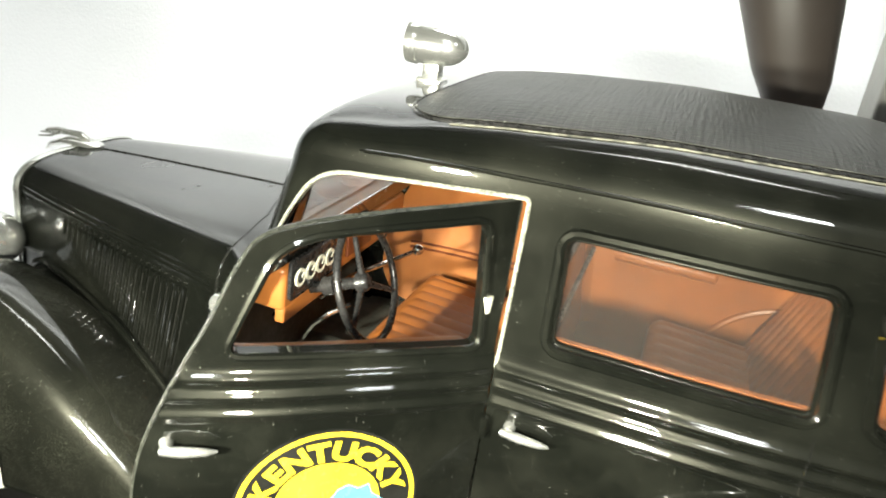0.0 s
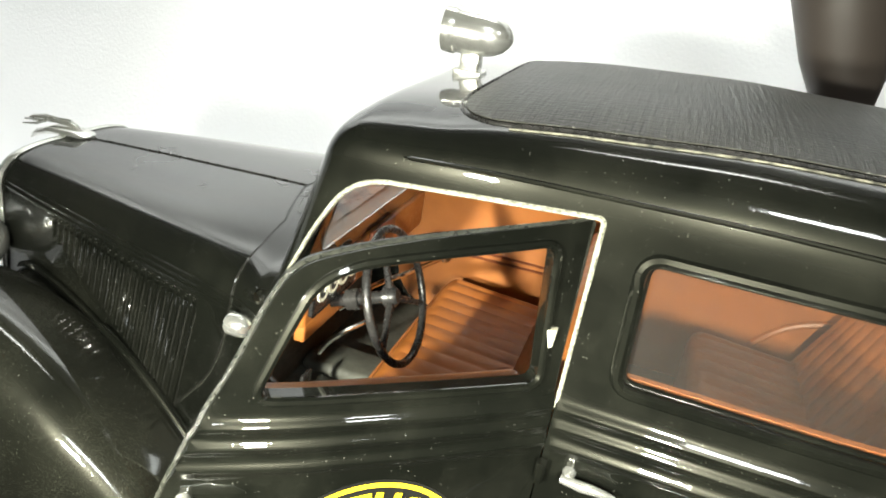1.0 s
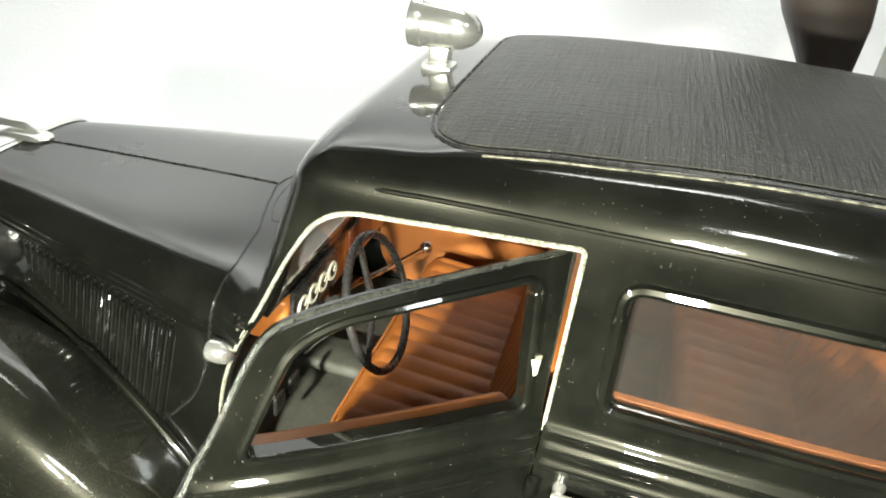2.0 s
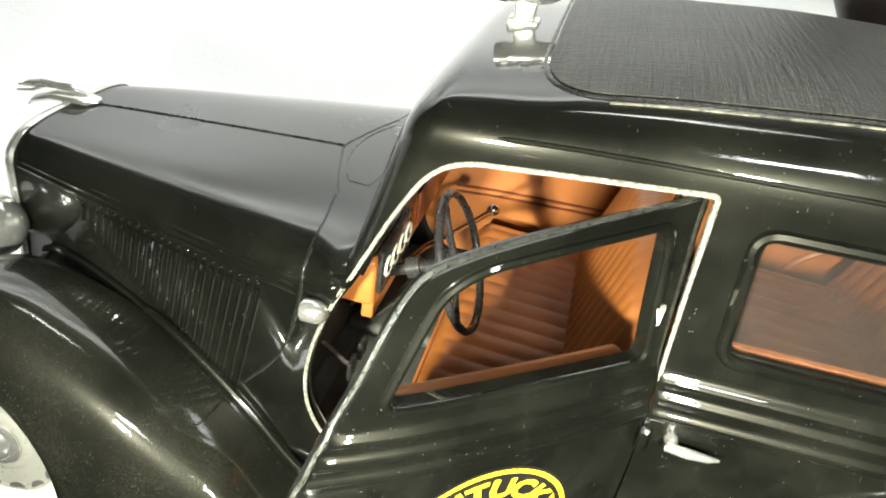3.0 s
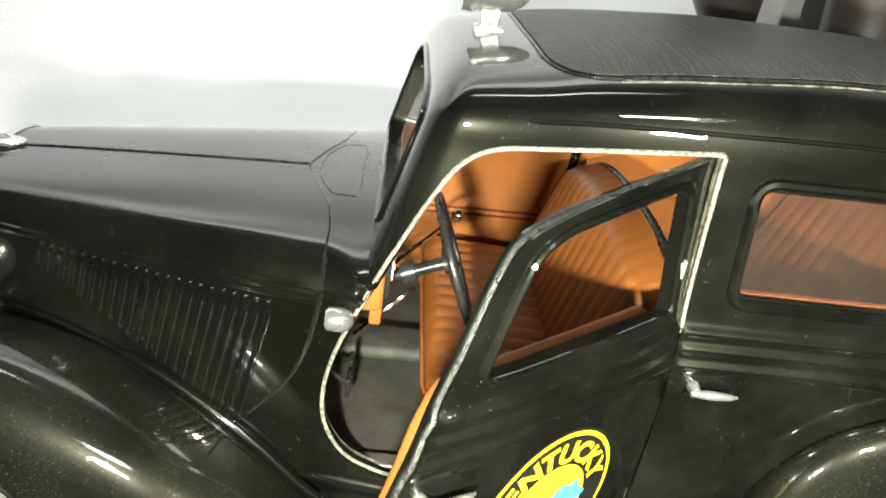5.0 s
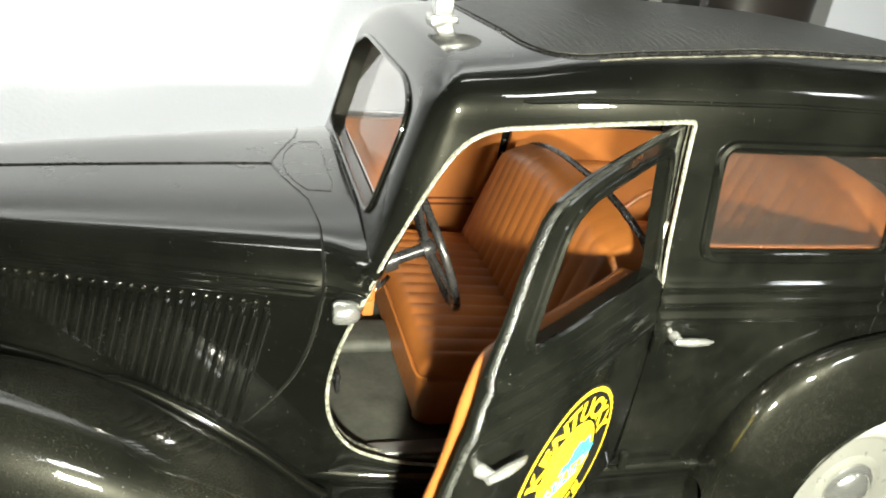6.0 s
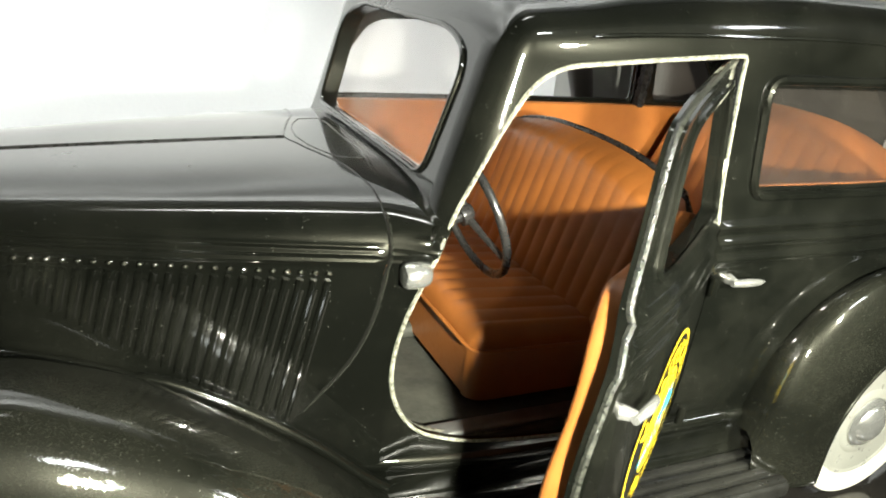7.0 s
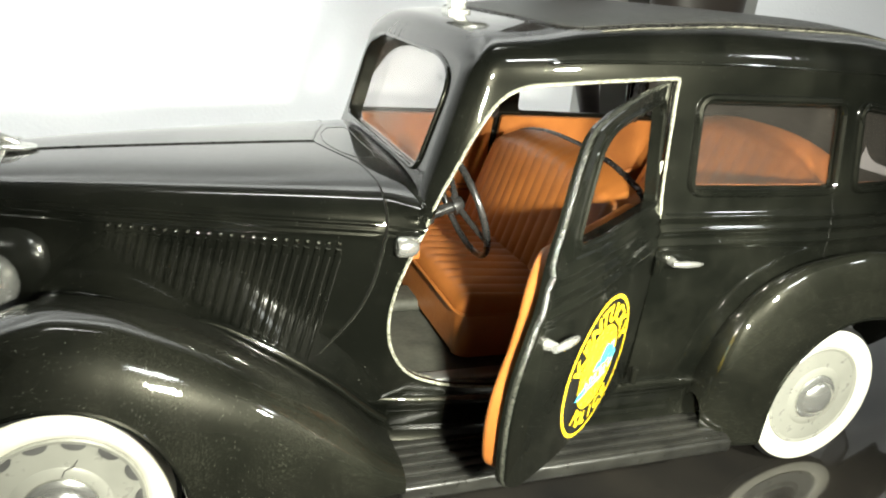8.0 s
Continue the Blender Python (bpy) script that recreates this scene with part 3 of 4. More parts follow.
for sgn in (-1, 1):
    for i in range(22):
        f = i / 21
        xt, zt, zb = -97.0 + f * 37.2, 55.8 - 0.9 * f, 52.6 - f * 20.6
        pts = []
        for z in lines(zb, zt, 1.6):
            x = xt - (zt - z) * 0.222
            pts.append((x, sgn * (flank_y(x, z) + 0.02), z))
        part("louver", tube(pts, [0.3] + [0.40] * (len(pts) - 2) + [0.52] if len(pts) > 2 else 0.36, 8), BLACK, bonnet)
        top = pts[-1]
        part("louver_head", lathe([(-0.42, 0.05), (-0.25, 0.42), (0.1, 0.5), (0.36, 0.3), (0.45, 0.05)], "y", (top[0] + 0.1, top[1] + sgn * 0.05, top[2] + 0.9), 10), BLACK, bonnet)
        part("louver_slot", tube([(x + 0.72, sgn * (flank_y(x + 0.72, z) - 0.02), z) for x, y, z in pts[:-1]], 0.14, 5), DECAL_BLACK, bonnet)

# ---- radiator shell, grille and mascot
shell_pts = [hood(-115.3, t, -0.25) for t in lines(0, 140, 3)]
rad = part("radiator_shell", grid([[(p[0] + dx, p[1] * s, 24 + (p[2] - 24) * (1 - (1 - s) * 0.4)) for p in shell_pts] for dx, s in ((0.9, 1.0), (0.2, 1.012), (-0.9, 0.995), (-1.5, 0.96), (-1.3, 0.91))]),
           SILVER, car, "polished radiator surround", 0.5)
for i in range(-9, 10):
    y = i * 1.75
    top = 60.5 - 8 * (abs(y) / 19.0) ** 2.4
    part("grille_bar", tube([(-116.1, y, 22), (-116.9, y, 40), (-115.9, y, top)], 0.42, 6), CHROME, rad)
part("grille_backing", box((-114.6, -18, 22), (-114.0, 18, 58)), DECAL_BLACK, rad)
mascot = part("bonnet_mascot", join(
    grid([[(x, w * math.cos(a), z + h * math.sin(a)) for a in [2 * math.pi * k / 14 for k in range(14)]]
          for x, z, w, h in ((-126, 60.6, 0.5, 0.3), (-124, 62.2, 1.6, 0.7), (-119, 63.9, 2.6, 1.0), (-114, 64.2, 3.0, 0.9), (-111, 64.1, 2.6, 0.6), (-109.6, 64.2, 0.8, 0.3))], True, True),
    tube([(-112.0, 0, 64.2), (-113.6, 0, 65.2), (-115.6, 0, 65.9), (-118.5, 0, 65.8), (-122, 0, 65.7), (-125, 0, 65.2), (-126.4, 0, 64.8)], [0.45, 0.7, 0.85, 0.7, 0.85, 0.6, 0.25], 8),
    tube([(-121.5, 0.6, 65.3), (-124, 0.7, 64.4), (-128.4, 0.7, 64.0)], [0.4, 0.32, 0.2], 6),
    tube([(-121.5, -0.6, 65.3), (-124, -0.7, 64.1), (-127.6, -0.7, 63.4)], [0.4, 0.32, 0.2], 6)), SILVER, car, "small polished leaping mascot on a streamlined base")


# ---- wings, boards, wheels
def wing_point(x, a, crown, low_in, low_out, mid, reach):
    zc, zi, zl, yc, hw = crown(x), low_in(x), low_out(x), mid(x), reach(x)
    base = zi + (zl - zi) * ((1 - math.cos(a)) / 2) ** 1.6
    power = 0.85 if a < math.pi / 2 else 0.85 - 0.38 * min(1.0, max(0.0, (x + 96) / 22)) * min(1.0, max(0.0, -x / 20))
    return (x, -(yc - hw * math.cos(a)), base + (zc - base) * max(0.0, math.sin(a)) ** power)


def wing(knots_x, crown, low_in, low_out, mid, reach, opening, root, name, label):
    """A swept wing whose outer side is cut away over the wheel, with a rolled lip."""
    form = (crown, low_in, low_out, mid, reach)
    rows = []
    for x in knots_x:
        top, end = math.pi * 0.5, math.pi
        if opening(x) > low_out(x):
            for _ in range(24):
                m = (top + end) / 2
                if wing_point(x, m, *form)[2] > opening(x):
                    top = m
                else:
                    end = m
        row = [wing_point(x, end * k / 26, *form) for k in range(27)]
        row.insert(0, (x, max(-root(x), row[0][1] + 0.02), row[0][2] + 0.3))
        row.append((x, row[-1][1] + 0.9, row[-1][2] - 0.1))
        rows.append(row)
    for sgn in (1, -1):
        w = part(name, grid([[(p[0], sgn * p[1], p[2]) for p in r] for r in rows]), WING_BLACK, car, label, 0.8)
        part("wing_lip", tube([(r[-2][0], sgn * (r[-2][1] + 0.2), r[-2][2]) for r in rows], 0.42, 7), BLACK, w)


def arch(x, cx, half, high):
    """Height of the wheel opening's edge over x, an upright ellipse round the hub."""
    d = abs(x - cx) / half
    return 17.9 + high * math.sqrt(1 - d * d) if d < 1 else 0.0


FX, RX = -104.1, 53.9
front_x = lines(-127.5, -126, 0.5) + lines(-125.6, -121, 0.4) + lines(-120.4, -88, 1.0) + lines(-87.6, -83.4, 0.3) + lines(-82.6, -50.0, 1.85)
wing(front_x,
     lambda x: curve(x, [-128, -126, -122, -116, -110, -104, -97, -88, -79, -70, -60, -52, -46], [24, 31, 39, 45.5, 48.6, 49.6, 48.6, 45.4, 41.0, 35.4, 28.0, 21.0, 17.6]),
     lambda x: curve(x, [-128, -122, -104, -88, -70, -52, -46], [18, 26, 43.4, 40.8, 32.2, 25.5, 23.0]),
     lambda x: lerp(x, [-128, -120, -85, -70, -46], [20, 15, 14.5, 14.8, 16.4]),
     lambda x: curve(x, [-128, -120, -104, -70, -46], [38, 39.5, 41, 41.5, 43.0]),
     lambda x: curve(x, [-128, -124, -116, -104, -70, -46], [2, 8, 12.6, 13.4, 11.5, 8.6]),
     lambda x: arch(x, FX, 19.0, 20.9), lambda x: flank_y(x, 40) - 0.4, "front_wing", "glossy black flowing front wing")


def mid_rear(x):
    return curve(x, [16, 24, 54, 90, 104], [42.6, 44.4, 45.4, 38.5, 32])


rear_x = lines(17, 22, 0.7) + lines(23, 29.6, 1.0) + lines(30, 33, 0.4) + lines(34, 74, 1.2) + lines(74.6, 78, 0.4) + lines(79, 90, 1.2) + lines(92, 104, 2.0)
wing(rear_x,
     lambda x: curve(x, [16.5, 19, 23, 30, 40, 54, 68, 80, 92, 104], [20, 33, 42, 49, 53.2, 55, 53, 46, 34, 20]),
     lambda x: curve(x, [16.5, 19, 30, 54, 80, 104], [16, 24, 40, 50, 36, 18]),
     lambda x: lerp(x, [16, 36, 72, 104], [14, 13, 13, 14]),
     mid_rear,
     lambda x: curve(x, [16, 20, 30, 54, 90, 104], [3.0, 5.0, 5.6, 5.4, 8.0, 3.0]),
     lambda x: arch(x, RX, 23.3, 23.3), lambda x: mid_rear(x) - 3.0, "rear_wing", "glossy black rounded rear wing")
for sgn in (-1, 1):
    lo, hi = (-51.6, -35.0) if sgn < 0 else (35.0, 51.6)
    rb = part("running_board", box((-50.6, lo, 13.2), (22, hi, 16.4), 0.8), RIBBED, car, "black ribbed running board")
    for k in range(5):
        y = sgn * (39.6 + k * 2.7)
        part("rib", box((-49.8, y - 0.8, 16.3), (21, y + 0.8, 17.1), 0.35, 2), RIBBED, rb)
    rows = []
    for x in lines(-66, 22, 2.0):
        y0 = half_width(x) * side_form(26)
        rows.append([(x, sgn * (y0 + dy), z) for dy, z in ((-0.9, 26.2), (0.0, 25.9), (0.55, 25.3), (0.75, 24.6), (0.55, 23.9), (0.1, 23.3), (-0.2, 22.0), (-0.2, 19.6), (0.2, 17.6), (1.0, 16.2), (1.6, 15.4))])
    part("sill", grid(rows), BLACK, car, solid=0.6)

# rounded bead where the front wing meets the bonnet's flank


def wing_meet(x):
    zc = curve(x, [-128, -126, -122, -116, -110, -104, -97, -88, -79, -70, -60, -52, -46], [24, 31, 39, 45.5, 48.6, 49.6, 48.6, 45.4, 41.0, 35.4, 28.0, 21.0, 17.6])
    zi = curve(x, [-128, -122, -104, -88, -70, -52, -46], [18, 26, 43.4, 40.8, 32.2, 25.5, 23.0])
    yc, hw = curve(x, [-128, -120, -104, -70, -46], [38, 39.5, 41, 41.5, 43.0]), curve(x, [-128, -124, -116, -104, -70, -46], [2, 8, 12, 12.8, 11.5, 8.6])
    y = flank_y(x, 40) + 1.1
    a = math.acos(max(-1.0, min(1.0, (yc - y) / hw)))
    return y, zi + (zc - zi) * math.sin(a) ** 0.85


for sgn in (-1, 1):
    pts = []
    for x in lines(-108, -50, 2.0):
        y, z = wing_meet(x)
        pts.append((x, sgn * (y - 0.2), z + 0.75))
    part("wing_bead", tube(pts, 0.95, 10), BLACK, car)


def wheel(x, y, sgn, wide=6.5):
    hub = part("wheel", lathe([(-sgn * wide, 12.0), (-sgn * wide * 1.04, 15), (-sgn * wide * 0.77, 17.4), (-sgn * wide * 0.4, 17.9), (sgn * -0.2, 17.75), (sgn * 0.7, 17.1), (sgn * 0.72, 17.0), (sgn * 0.4, 12.0)], "y", (0, 0, 0), 56),
               RUBBER, car, "small rubber wheel with a whitewall tyre")
    hub.location = (x * MM, y * MM, 17.9 * MM)
    part("whitewall", lathe([(sgn * 0.3, 17.15), (sgn * 0.95, 16.9), (sgn * 1.3, 15.6), (sgn * 1.25, 14.0), (sgn * 0.8, 12.9), (sgn * 0.2, 12.5)], "y", (0, 0, 0), 64), WHITEWALL, hub, "cream white sidewall")
    part("rim", lathe([(sgn * 0.6, 12.7), (sgn * 0.9, 12.4), (sgn * 0.7, 11.8), (-sgn * 1.2, 11.0), (-sgn * 1.4, 9.4), (-sgn * 0.2, 8.6), (sgn * 0.9, 7.2), (sgn * 1.0, 5.8), (sgn * 0.4, 5.4), (sgn * 0.4, 0.1)], "y", (0, 0, 0), 64), RIM, hub, "silver grey pressed rim")
    part("hub_cap", lathe([(sgn * 0.3, 5.7), (sgn * 1.2, 5.6), (sgn * 1.7, 5.0), (sgn * 1.8, 4.2), (sgn * 2.4, 3.8), (sgn * 3.0, 2.6), (sgn * 3.3, 1.2), (sgn * 3.35, 0.05)], "y", (0, 0, 0), 40), SILVER, hub, "domed bright hub cap")
    for k in range(14 if x < 0 else 0):
        a = 2 * math.pi * k / 14
        c, s = math.cos(a), math.sin(a)
        slot = bmesh.new()
        rim_pts = [(1.75 * math.cos(b), 0.5 - 1.15 * math.sin(b)) for b in [math.pi * i / 8 for i in range(9)]]
        faces = [[slot.verts.new((px, py, pz)) for px, pz in rim_pts] for py in (-0.2, 0.2)]
        slot.faces.new(faces[0])
        slot.faces.new(faces[1][::-1])
        for i in range(9):
            slot.faces.new((faces[0][i], faces[1][i], faces[1][(i + 1) % 9], faces[0][(i + 1) % 9]))
        bmesh.ops.recalc_face_normals(slot, faces=slot.faces)
        bmesh.ops.rotate(slot, verts=slot.verts, cent=(0, 0, 0), matrix=Matrix.Rotation(math.pi / 2 - a, 3, "Y"))
        bmesh.ops.translate(slot, verts=slot.verts, vec=(11.35 * c, sgn * 0.62, 11.35 * s))
        part("rim_slot", slot, STEEL, hub)
    return hub


for sgn in (-1, 1):
    front_wheel = wheel(FX - 0.3, sgn * 45.2, sgn)
    if sgn < 0:
        part("hairline_crack", tube([(0.6, -1.1, 5.9), (1.1, -1.0, 7.1), (2.4, -0.95, 7.6), (3.2, -0.35, 9.0), (4.6, 0.2, 10.0)], 0.09, 5), STEEL, front_wheel)
    wheel(RX - 1.4, sgn * 42.2, sgn, 2.0)


# ---- lamps
def bullet(length, r):
    return [(0, 0.05), (0.02 * length, r * 0.86), (0.06 * length, r * 0.99), (0.2 * length, r), (0.45 * length, r * 0.99), (0.62 * length, r * 0.95), (0.76 * length, r * 0.84), (0.87 * length, r * 0.66), (0.95 * length, r * 0.42), (0.99 * length, r * 0.19), (length, 0.05)]


siren = part("roof_lamp", join(lathe(bullet(11.6, 3.8), "x", (-34.5, 0, 101.1), 40), lathe([(-34.8, 3.3), (-34.6, 4.05), (-32.8, 4.1), (-32.4, 3.85)], "x", (0, 0, 101.1), 40)), SILVER, car, "silver bullet-shaped roof lamp on a short stem")
stem = box((-31.2, -1.5, 94.6), (-27.8, 1.5, 98.2), 0.35)
part("foot_plate", box((-32.0, -2.2, 93.5), (-27.0, 2.2, 95.1), 0.3), SILVER, siren)
part("stem", stem, SILVER, siren)
for sgn in (-1, 1):
    hl = part("headlamp", lathe(bullet(13, 6.2), "x", (-123.5, sgn * 24.5, 47.0), 40), SILVER, car, "chrome bullet headlamp on the front wing")
    part("stalk", tube([(-116, sgn * 24, 42), (-115, sgn * 27.5, 36)], 1.6, 10), CHROME, hl)
    cl = part("cowl_lamp", lathe([(-50.8, 0.05), (-50.7, 1.5), (-50.2, 1.85), (-48.2, 1.85), (-47.2, 1.5), (-46.7, 0.8), (-46.5, 0.05)], "x", (0, sgn * 38.0, 56.6), 24), SILVER, car, "tiny chrome cowl lamp")
    part("bracket", tube([(-48.5, sgn * 38.2, 56.4), (-48.5, sgn * 36.6, 56.2)], 0.7, 8), CHROME, cl)


def handle(x0, x1, z, off=0.0):
    """A chrome pull handle lying along the side; its base at x0."""
    def s(x, zz, o):
        return Vector(cabin(to_u(x, zz), zz - SIDE_LOW, o, True))
    d = 1 if x1 > x0 else -1
    return join(tube([s(x0, z, 0.3), s(x0, z, -1.6)], [1.0, 0.7], 12),
                tube([s(x0 - d * 0.9, z, -1.8), s(x0 + d * 2, z, -2.0), s(x0 + d * 5, z - 0.1, -1.9), s(x1 - d * 1, z - 0.2, -1.7), s(x1, z - 0.3, -1.5)], [0.55, 0.75, 0.55, 0.45, 0.2], 10))


part("door_handle", handle(4.4, 10.8, 53.3), SILVER, car, "chrome rear door handle")

# ---- the open door, hinged at its rear edge
HINGE = Vector((0.2, -41.5, 0))
SWING = 40.0


def on_door(bm):
    bmesh.ops.translate(bm, verts=bm.verts, vec=-HINGE)
    return bm


DOOR_EDGE = dense(rounded([(0.0, 56.0), (1.1, 70.0), (2.0, 86.9), (-17.5, 85.2), (-28.0, 83.3), (-33.8, 81.6), (-36.6, 76.6), (-40.2, 68.0), (-45.8, 58.0), (-48.6, 49), (-49.6, 42),
                           (-49.5, 35.0), (-48.4, 28.4), (-44.4, 26.4), (-26, 26.5), (0.0, 26.5)], [4, 4, 0.8, 9, 6, 3.0, 5, 9, 9, 9, 5, 5, 5, 5, 9, 1.5], 5), 1.3)
OPEN_WINDOW = dense(rounded([(-3.0, 83.9), (-17, 82.6), (-27.0, 81.3), (-31.2, 79.2), (-33.6, 74), (-37.2, 65.6), (-2.4, 65.4)], [1.6, 9, 4, 3, 6, 1.6, 1.6], 5), 1.2)
door = part("door", on_door(shell(to_s(side_uv(DOOR_EDGE)), [to_s(side_uv(OPEN_WINDOW))], skin, lambda v, t: cabin(arc_u(v), t, 1.9, True),
                                  lines(-8, 50, 1.5), lines(3, 30, 1.8) + lines(30.5, 40, 0.34) + lines(41, 63, 1.6))), BLACK, car,
            "open black front door with a round decal")
door.location = HINGE * MM
door.rotation_euler = (0, 0, radians(SWING))
part("window_frame", on_door(tube([cabin(u, t, -0.02) for u, t in side_uv(inset(OPEN_WINDOW, -0.5))], 0.6, 8, True)), BLACK, door)
part("edge_lip", on_door(tube([cabin(u, t, 0.9) for u, t in side_uv(inset(DOOR_EDGE, 0.15))], 0.5, 6, True)), CHIPS_GLINTS, door, "chipped edge of the door")
TRIM = dense(rounded([(-2.2, 64.5), (-39.6, 64.5), (-43.0, 59.5), (-46.4, 49.5), (-48.4, 42), (-48.6, 35.5), (-47.4, 29.8), (-43.5, 28.2), (-26, 28.2), (-2.2, 28.2)], [1.5, 3, 6, 6, 5, 5, 5, 5, 8, 2], 5), 1.2)
loops = [[cabin(u, t, off, True) for u, t in side_uv(inset(TRIM, d))] for d, off in ((0.0, 1.2), (0.0, 4.4), (0.14, 5.0), (0.5, 5.5), (1.1, 5.7))]
trim = join(grid(loops, True), patch(side_uv(inset(TRIM, 1.1)), [], lambda u, t: cabin(u, t, 5.7, True), lines(-50, -2, 2.2), lines(3, 45, 2.2)))
bmesh.ops.remove_doubles(trim, verts=trim.verts, dist=0.02)
part("door_trim", on_door(trim), LEATHER, door, "tan moulded inner door panel", angle=50)
part("door_handle", on_door(handle(-45.0, -38.6, 52.4)), SILVER, door, "chrome front door handle")
part("latch", on_door(tube([cabin(to_u(-1.6, 70.5), 46.5, 0.2), cabin(to_u(-1.6, 73.0), 49, 0.2)], [0.8, 1.1], 10)), IVORY, door, "small cream latch spot")

for z in (27.0, 51.0):
    part("hinge", tube([(0.6, -42.6, z), (0.6, -42.8, z + 3.4)], 0.75, 10), BLACK, body)

# the round decal, laid on the door skin
DX, DZ, DR = -22.8, 39.9, 13.8


def decal_point(a, b, off):
    """A point of the decal: a across, b up, from its middle."""
    x, z = DX + a, DZ + b
    return cabin(to_u(x, z), z - SIDE_LOW, -off, True)


def disc(r0, r1, off, mat, name, label="", z=1.0):
    n = 64
    rr = [r0, r1] if r0 > 0 else [0.05, r1 * 0.33, r1 * 0.66, r1]
    if r0 > 0 and r1 - r0 > 2:
        rr = [r0, (r0 + r1) / 2, r1]
    bm = grid([[decal_point(r * math.cos(2 * math.pi * k / n), r * math.sin(2 * math.pi * k / n), off) for k in range(n)] for r in rr], True)
    return part(name, on_door(bm), mat, decal if name != "decal" else door, label, angle=0)


decal = disc(0, DR, 0.08, DECAL_BLACK, "decal", "round black, yellow and blue state police decal")
disc(DR - 1.15, DR - 0.45, 0.14, YELLOW, "ring")
disc(0, 7.9, 0.14, YELLOW, "centre")
state_shape = [(-8.6, -3.6), (-6.9, -2.5), (-5.4, -2.4), (-4.4, -0.9), (-2.6, -0.6), (-1.0, 1.2), (0.3, 1.0), (1.6, 2.9), (3.0, 3.6), (4.4, 2.7), (6.0, 3.4), (6.6, 1.6), (8.4, 0.1), (6.9, -1.6), (5.2, -3.1), (1.0, -3.4), (-3.0, -3.5), (-6.5, -3.9)]
part("state_map", on_door(patch(dense(state_shape, 0.6), [], lambda a, b: decal_point(a, b, 0.19), lines(-8, 8, 1.2), lines(-3, 3, 1.2))), SKYBLUE, decal, "pale blue map shape", angle=0)


def letter_mesh(ch, size):
    cu = bpy.data.curves.new("glyph", "FONT")
    cu.body, cu.size, cu.align_x, cu.resolution_u, cu.offset = ch, size, "CENTER", 3, 0.19
    ob = bpy.data.objects.new("glyph", cu)
    me = bpy.data.meshes.new_from_object(ob)
    bm = bmesh.new()
    bm.from_mesh(me)
    bpy.data.objects.remove(ob)
    bpy.data.curves.remove(cu)
    bpy.data.meshes.remove(me)
    return bm


def lettering(word, mat, place, size, name):
    """One mesh for a word; place(i, n, x, y) gives the decal point of a glyph's point."""
    out = bmesh.new()
    for i, ch in enumerate(word):
        bm = letter_mesh(ch, size)
        for v in bm.verts:
            a, b = place(i, len(word), v.co.x, v.co.y)
            v.co = decal_point(a, b, 0.24)
        me = bpy.data.meshes.new("t")
        bm.to_mesh(me)
        bm.free()
        out.from_mesh(me)
        bpy.data.meshes.remove(me)
    part(name, on_door(out), mat, decal, angle=0, smooth=False)


def arc_up(i, n, x, y):
    a = radians(90 + 70 - 140 * i / (n - 1))
    r = 8.55 + y
    return (r * math.cos(a) + x * math.sin(a) * 1.15, r * math.sin(a) - x * math.cos(a) * 1.15)


def arc_down(i, n, x, y):
    a = radians(-90 - 40 + 80 * i / (n - 1))
    r = 11.2 - y
    return (r * math.cos(a) - x * math.sin(a), r * math.sin(a) + x * math.cos(a))


lettering("KENTUCKY", YELLOW, arc_up, 4.5, "word_kentucky")
lettering("POLICE", YELLOW, arc_down, 3.9, "word_police")
lettering("STATE", YELLOW, lambda i, n, x, y: (-3.9 + 2.1 * i + x * 1.0 + 0.2, -2.6 + y + 0.0 * i), 3.2, "word_state")

# ---------------------------------------------------------------- inside the car
floor_line = [(x, -(half_width(x) * side_form(27) - 1.5)) for x in lines(-51, 36, 2.0)]
part("cabin_floor", patch(dense(floor_line + [(x, -y) for x, y in floor_line[::-1]], 3.0), [], lambda x, y: (x, y, 27.6), lines(-50, 35, 8), lines(-36, 36, 8)), FLOOR_BLACK, car, "dull black moulded floor", 1.2)
part("toe_board", box((-55.8, -33, 26.3), (-51.1, 33, 27.5), 0.3), FLOOR_BLACK, car)
part("rear_floor", box((35.8, -33, 26.3), (74, 33, 27.5), 0.3), FLOOR_BLACK, car)
part("firewall", box((-55.6, -30, 27), (-54.6, 30, 57), 0.3), FLOOR_BLACK, car)
part("tunnel", box((-54, -5, 27.4), (-30, 5, 30.5), 1.4), FLOOR_BLACK, car)
part("entry_plate", box((-43, -36.6, 27.5), (-2, -33.4, 28.7), 0.5), STEEL, car, "dull grey metal entry plate")
part("headliner", patch(dense([(-38, 66), (80, 66), (80, 142), (-38, 142)], 3), [], lambda u, t: cabin(u, t, 2.2), lines(-37, 79, 5), lines(67, 141, 4)), LEATHER_DARK, car, "dark brown headlining", 0.4)


def lining(outline, hole=None):
    return patch(far(side_uv(outline)), [far(side_uv(hole))] if hole else [], lambda u, t: cabin(u, t, 2.0, True), lines(-50, 75, 3.0), lines(2 * T_HALF - 60, 2 * T_HALF - 3, 3.0))


PANEL_F = dense(rounded([(-1.0, 66.4), (-41.8, 66.4), (-46, 57), (-49, 48), (-49, 36), (-44, 29), (-1, 28)], [1, 2, 6, 5, 5, 5, 1], 4), 2)
PANEL_R = dense(rounded([(73, 66.4), (1.5, 66.4), (1.5, 28), (73, 28)], 1, 4), 2)
lp = part("door_panel", lining(PANEL_F), LEATHER, car, "tan moulded inner door panel", 1.2)
part("door_panel", lining(PANEL_R), LEATHER, car, "tan moulded inner side panel", 1.2)
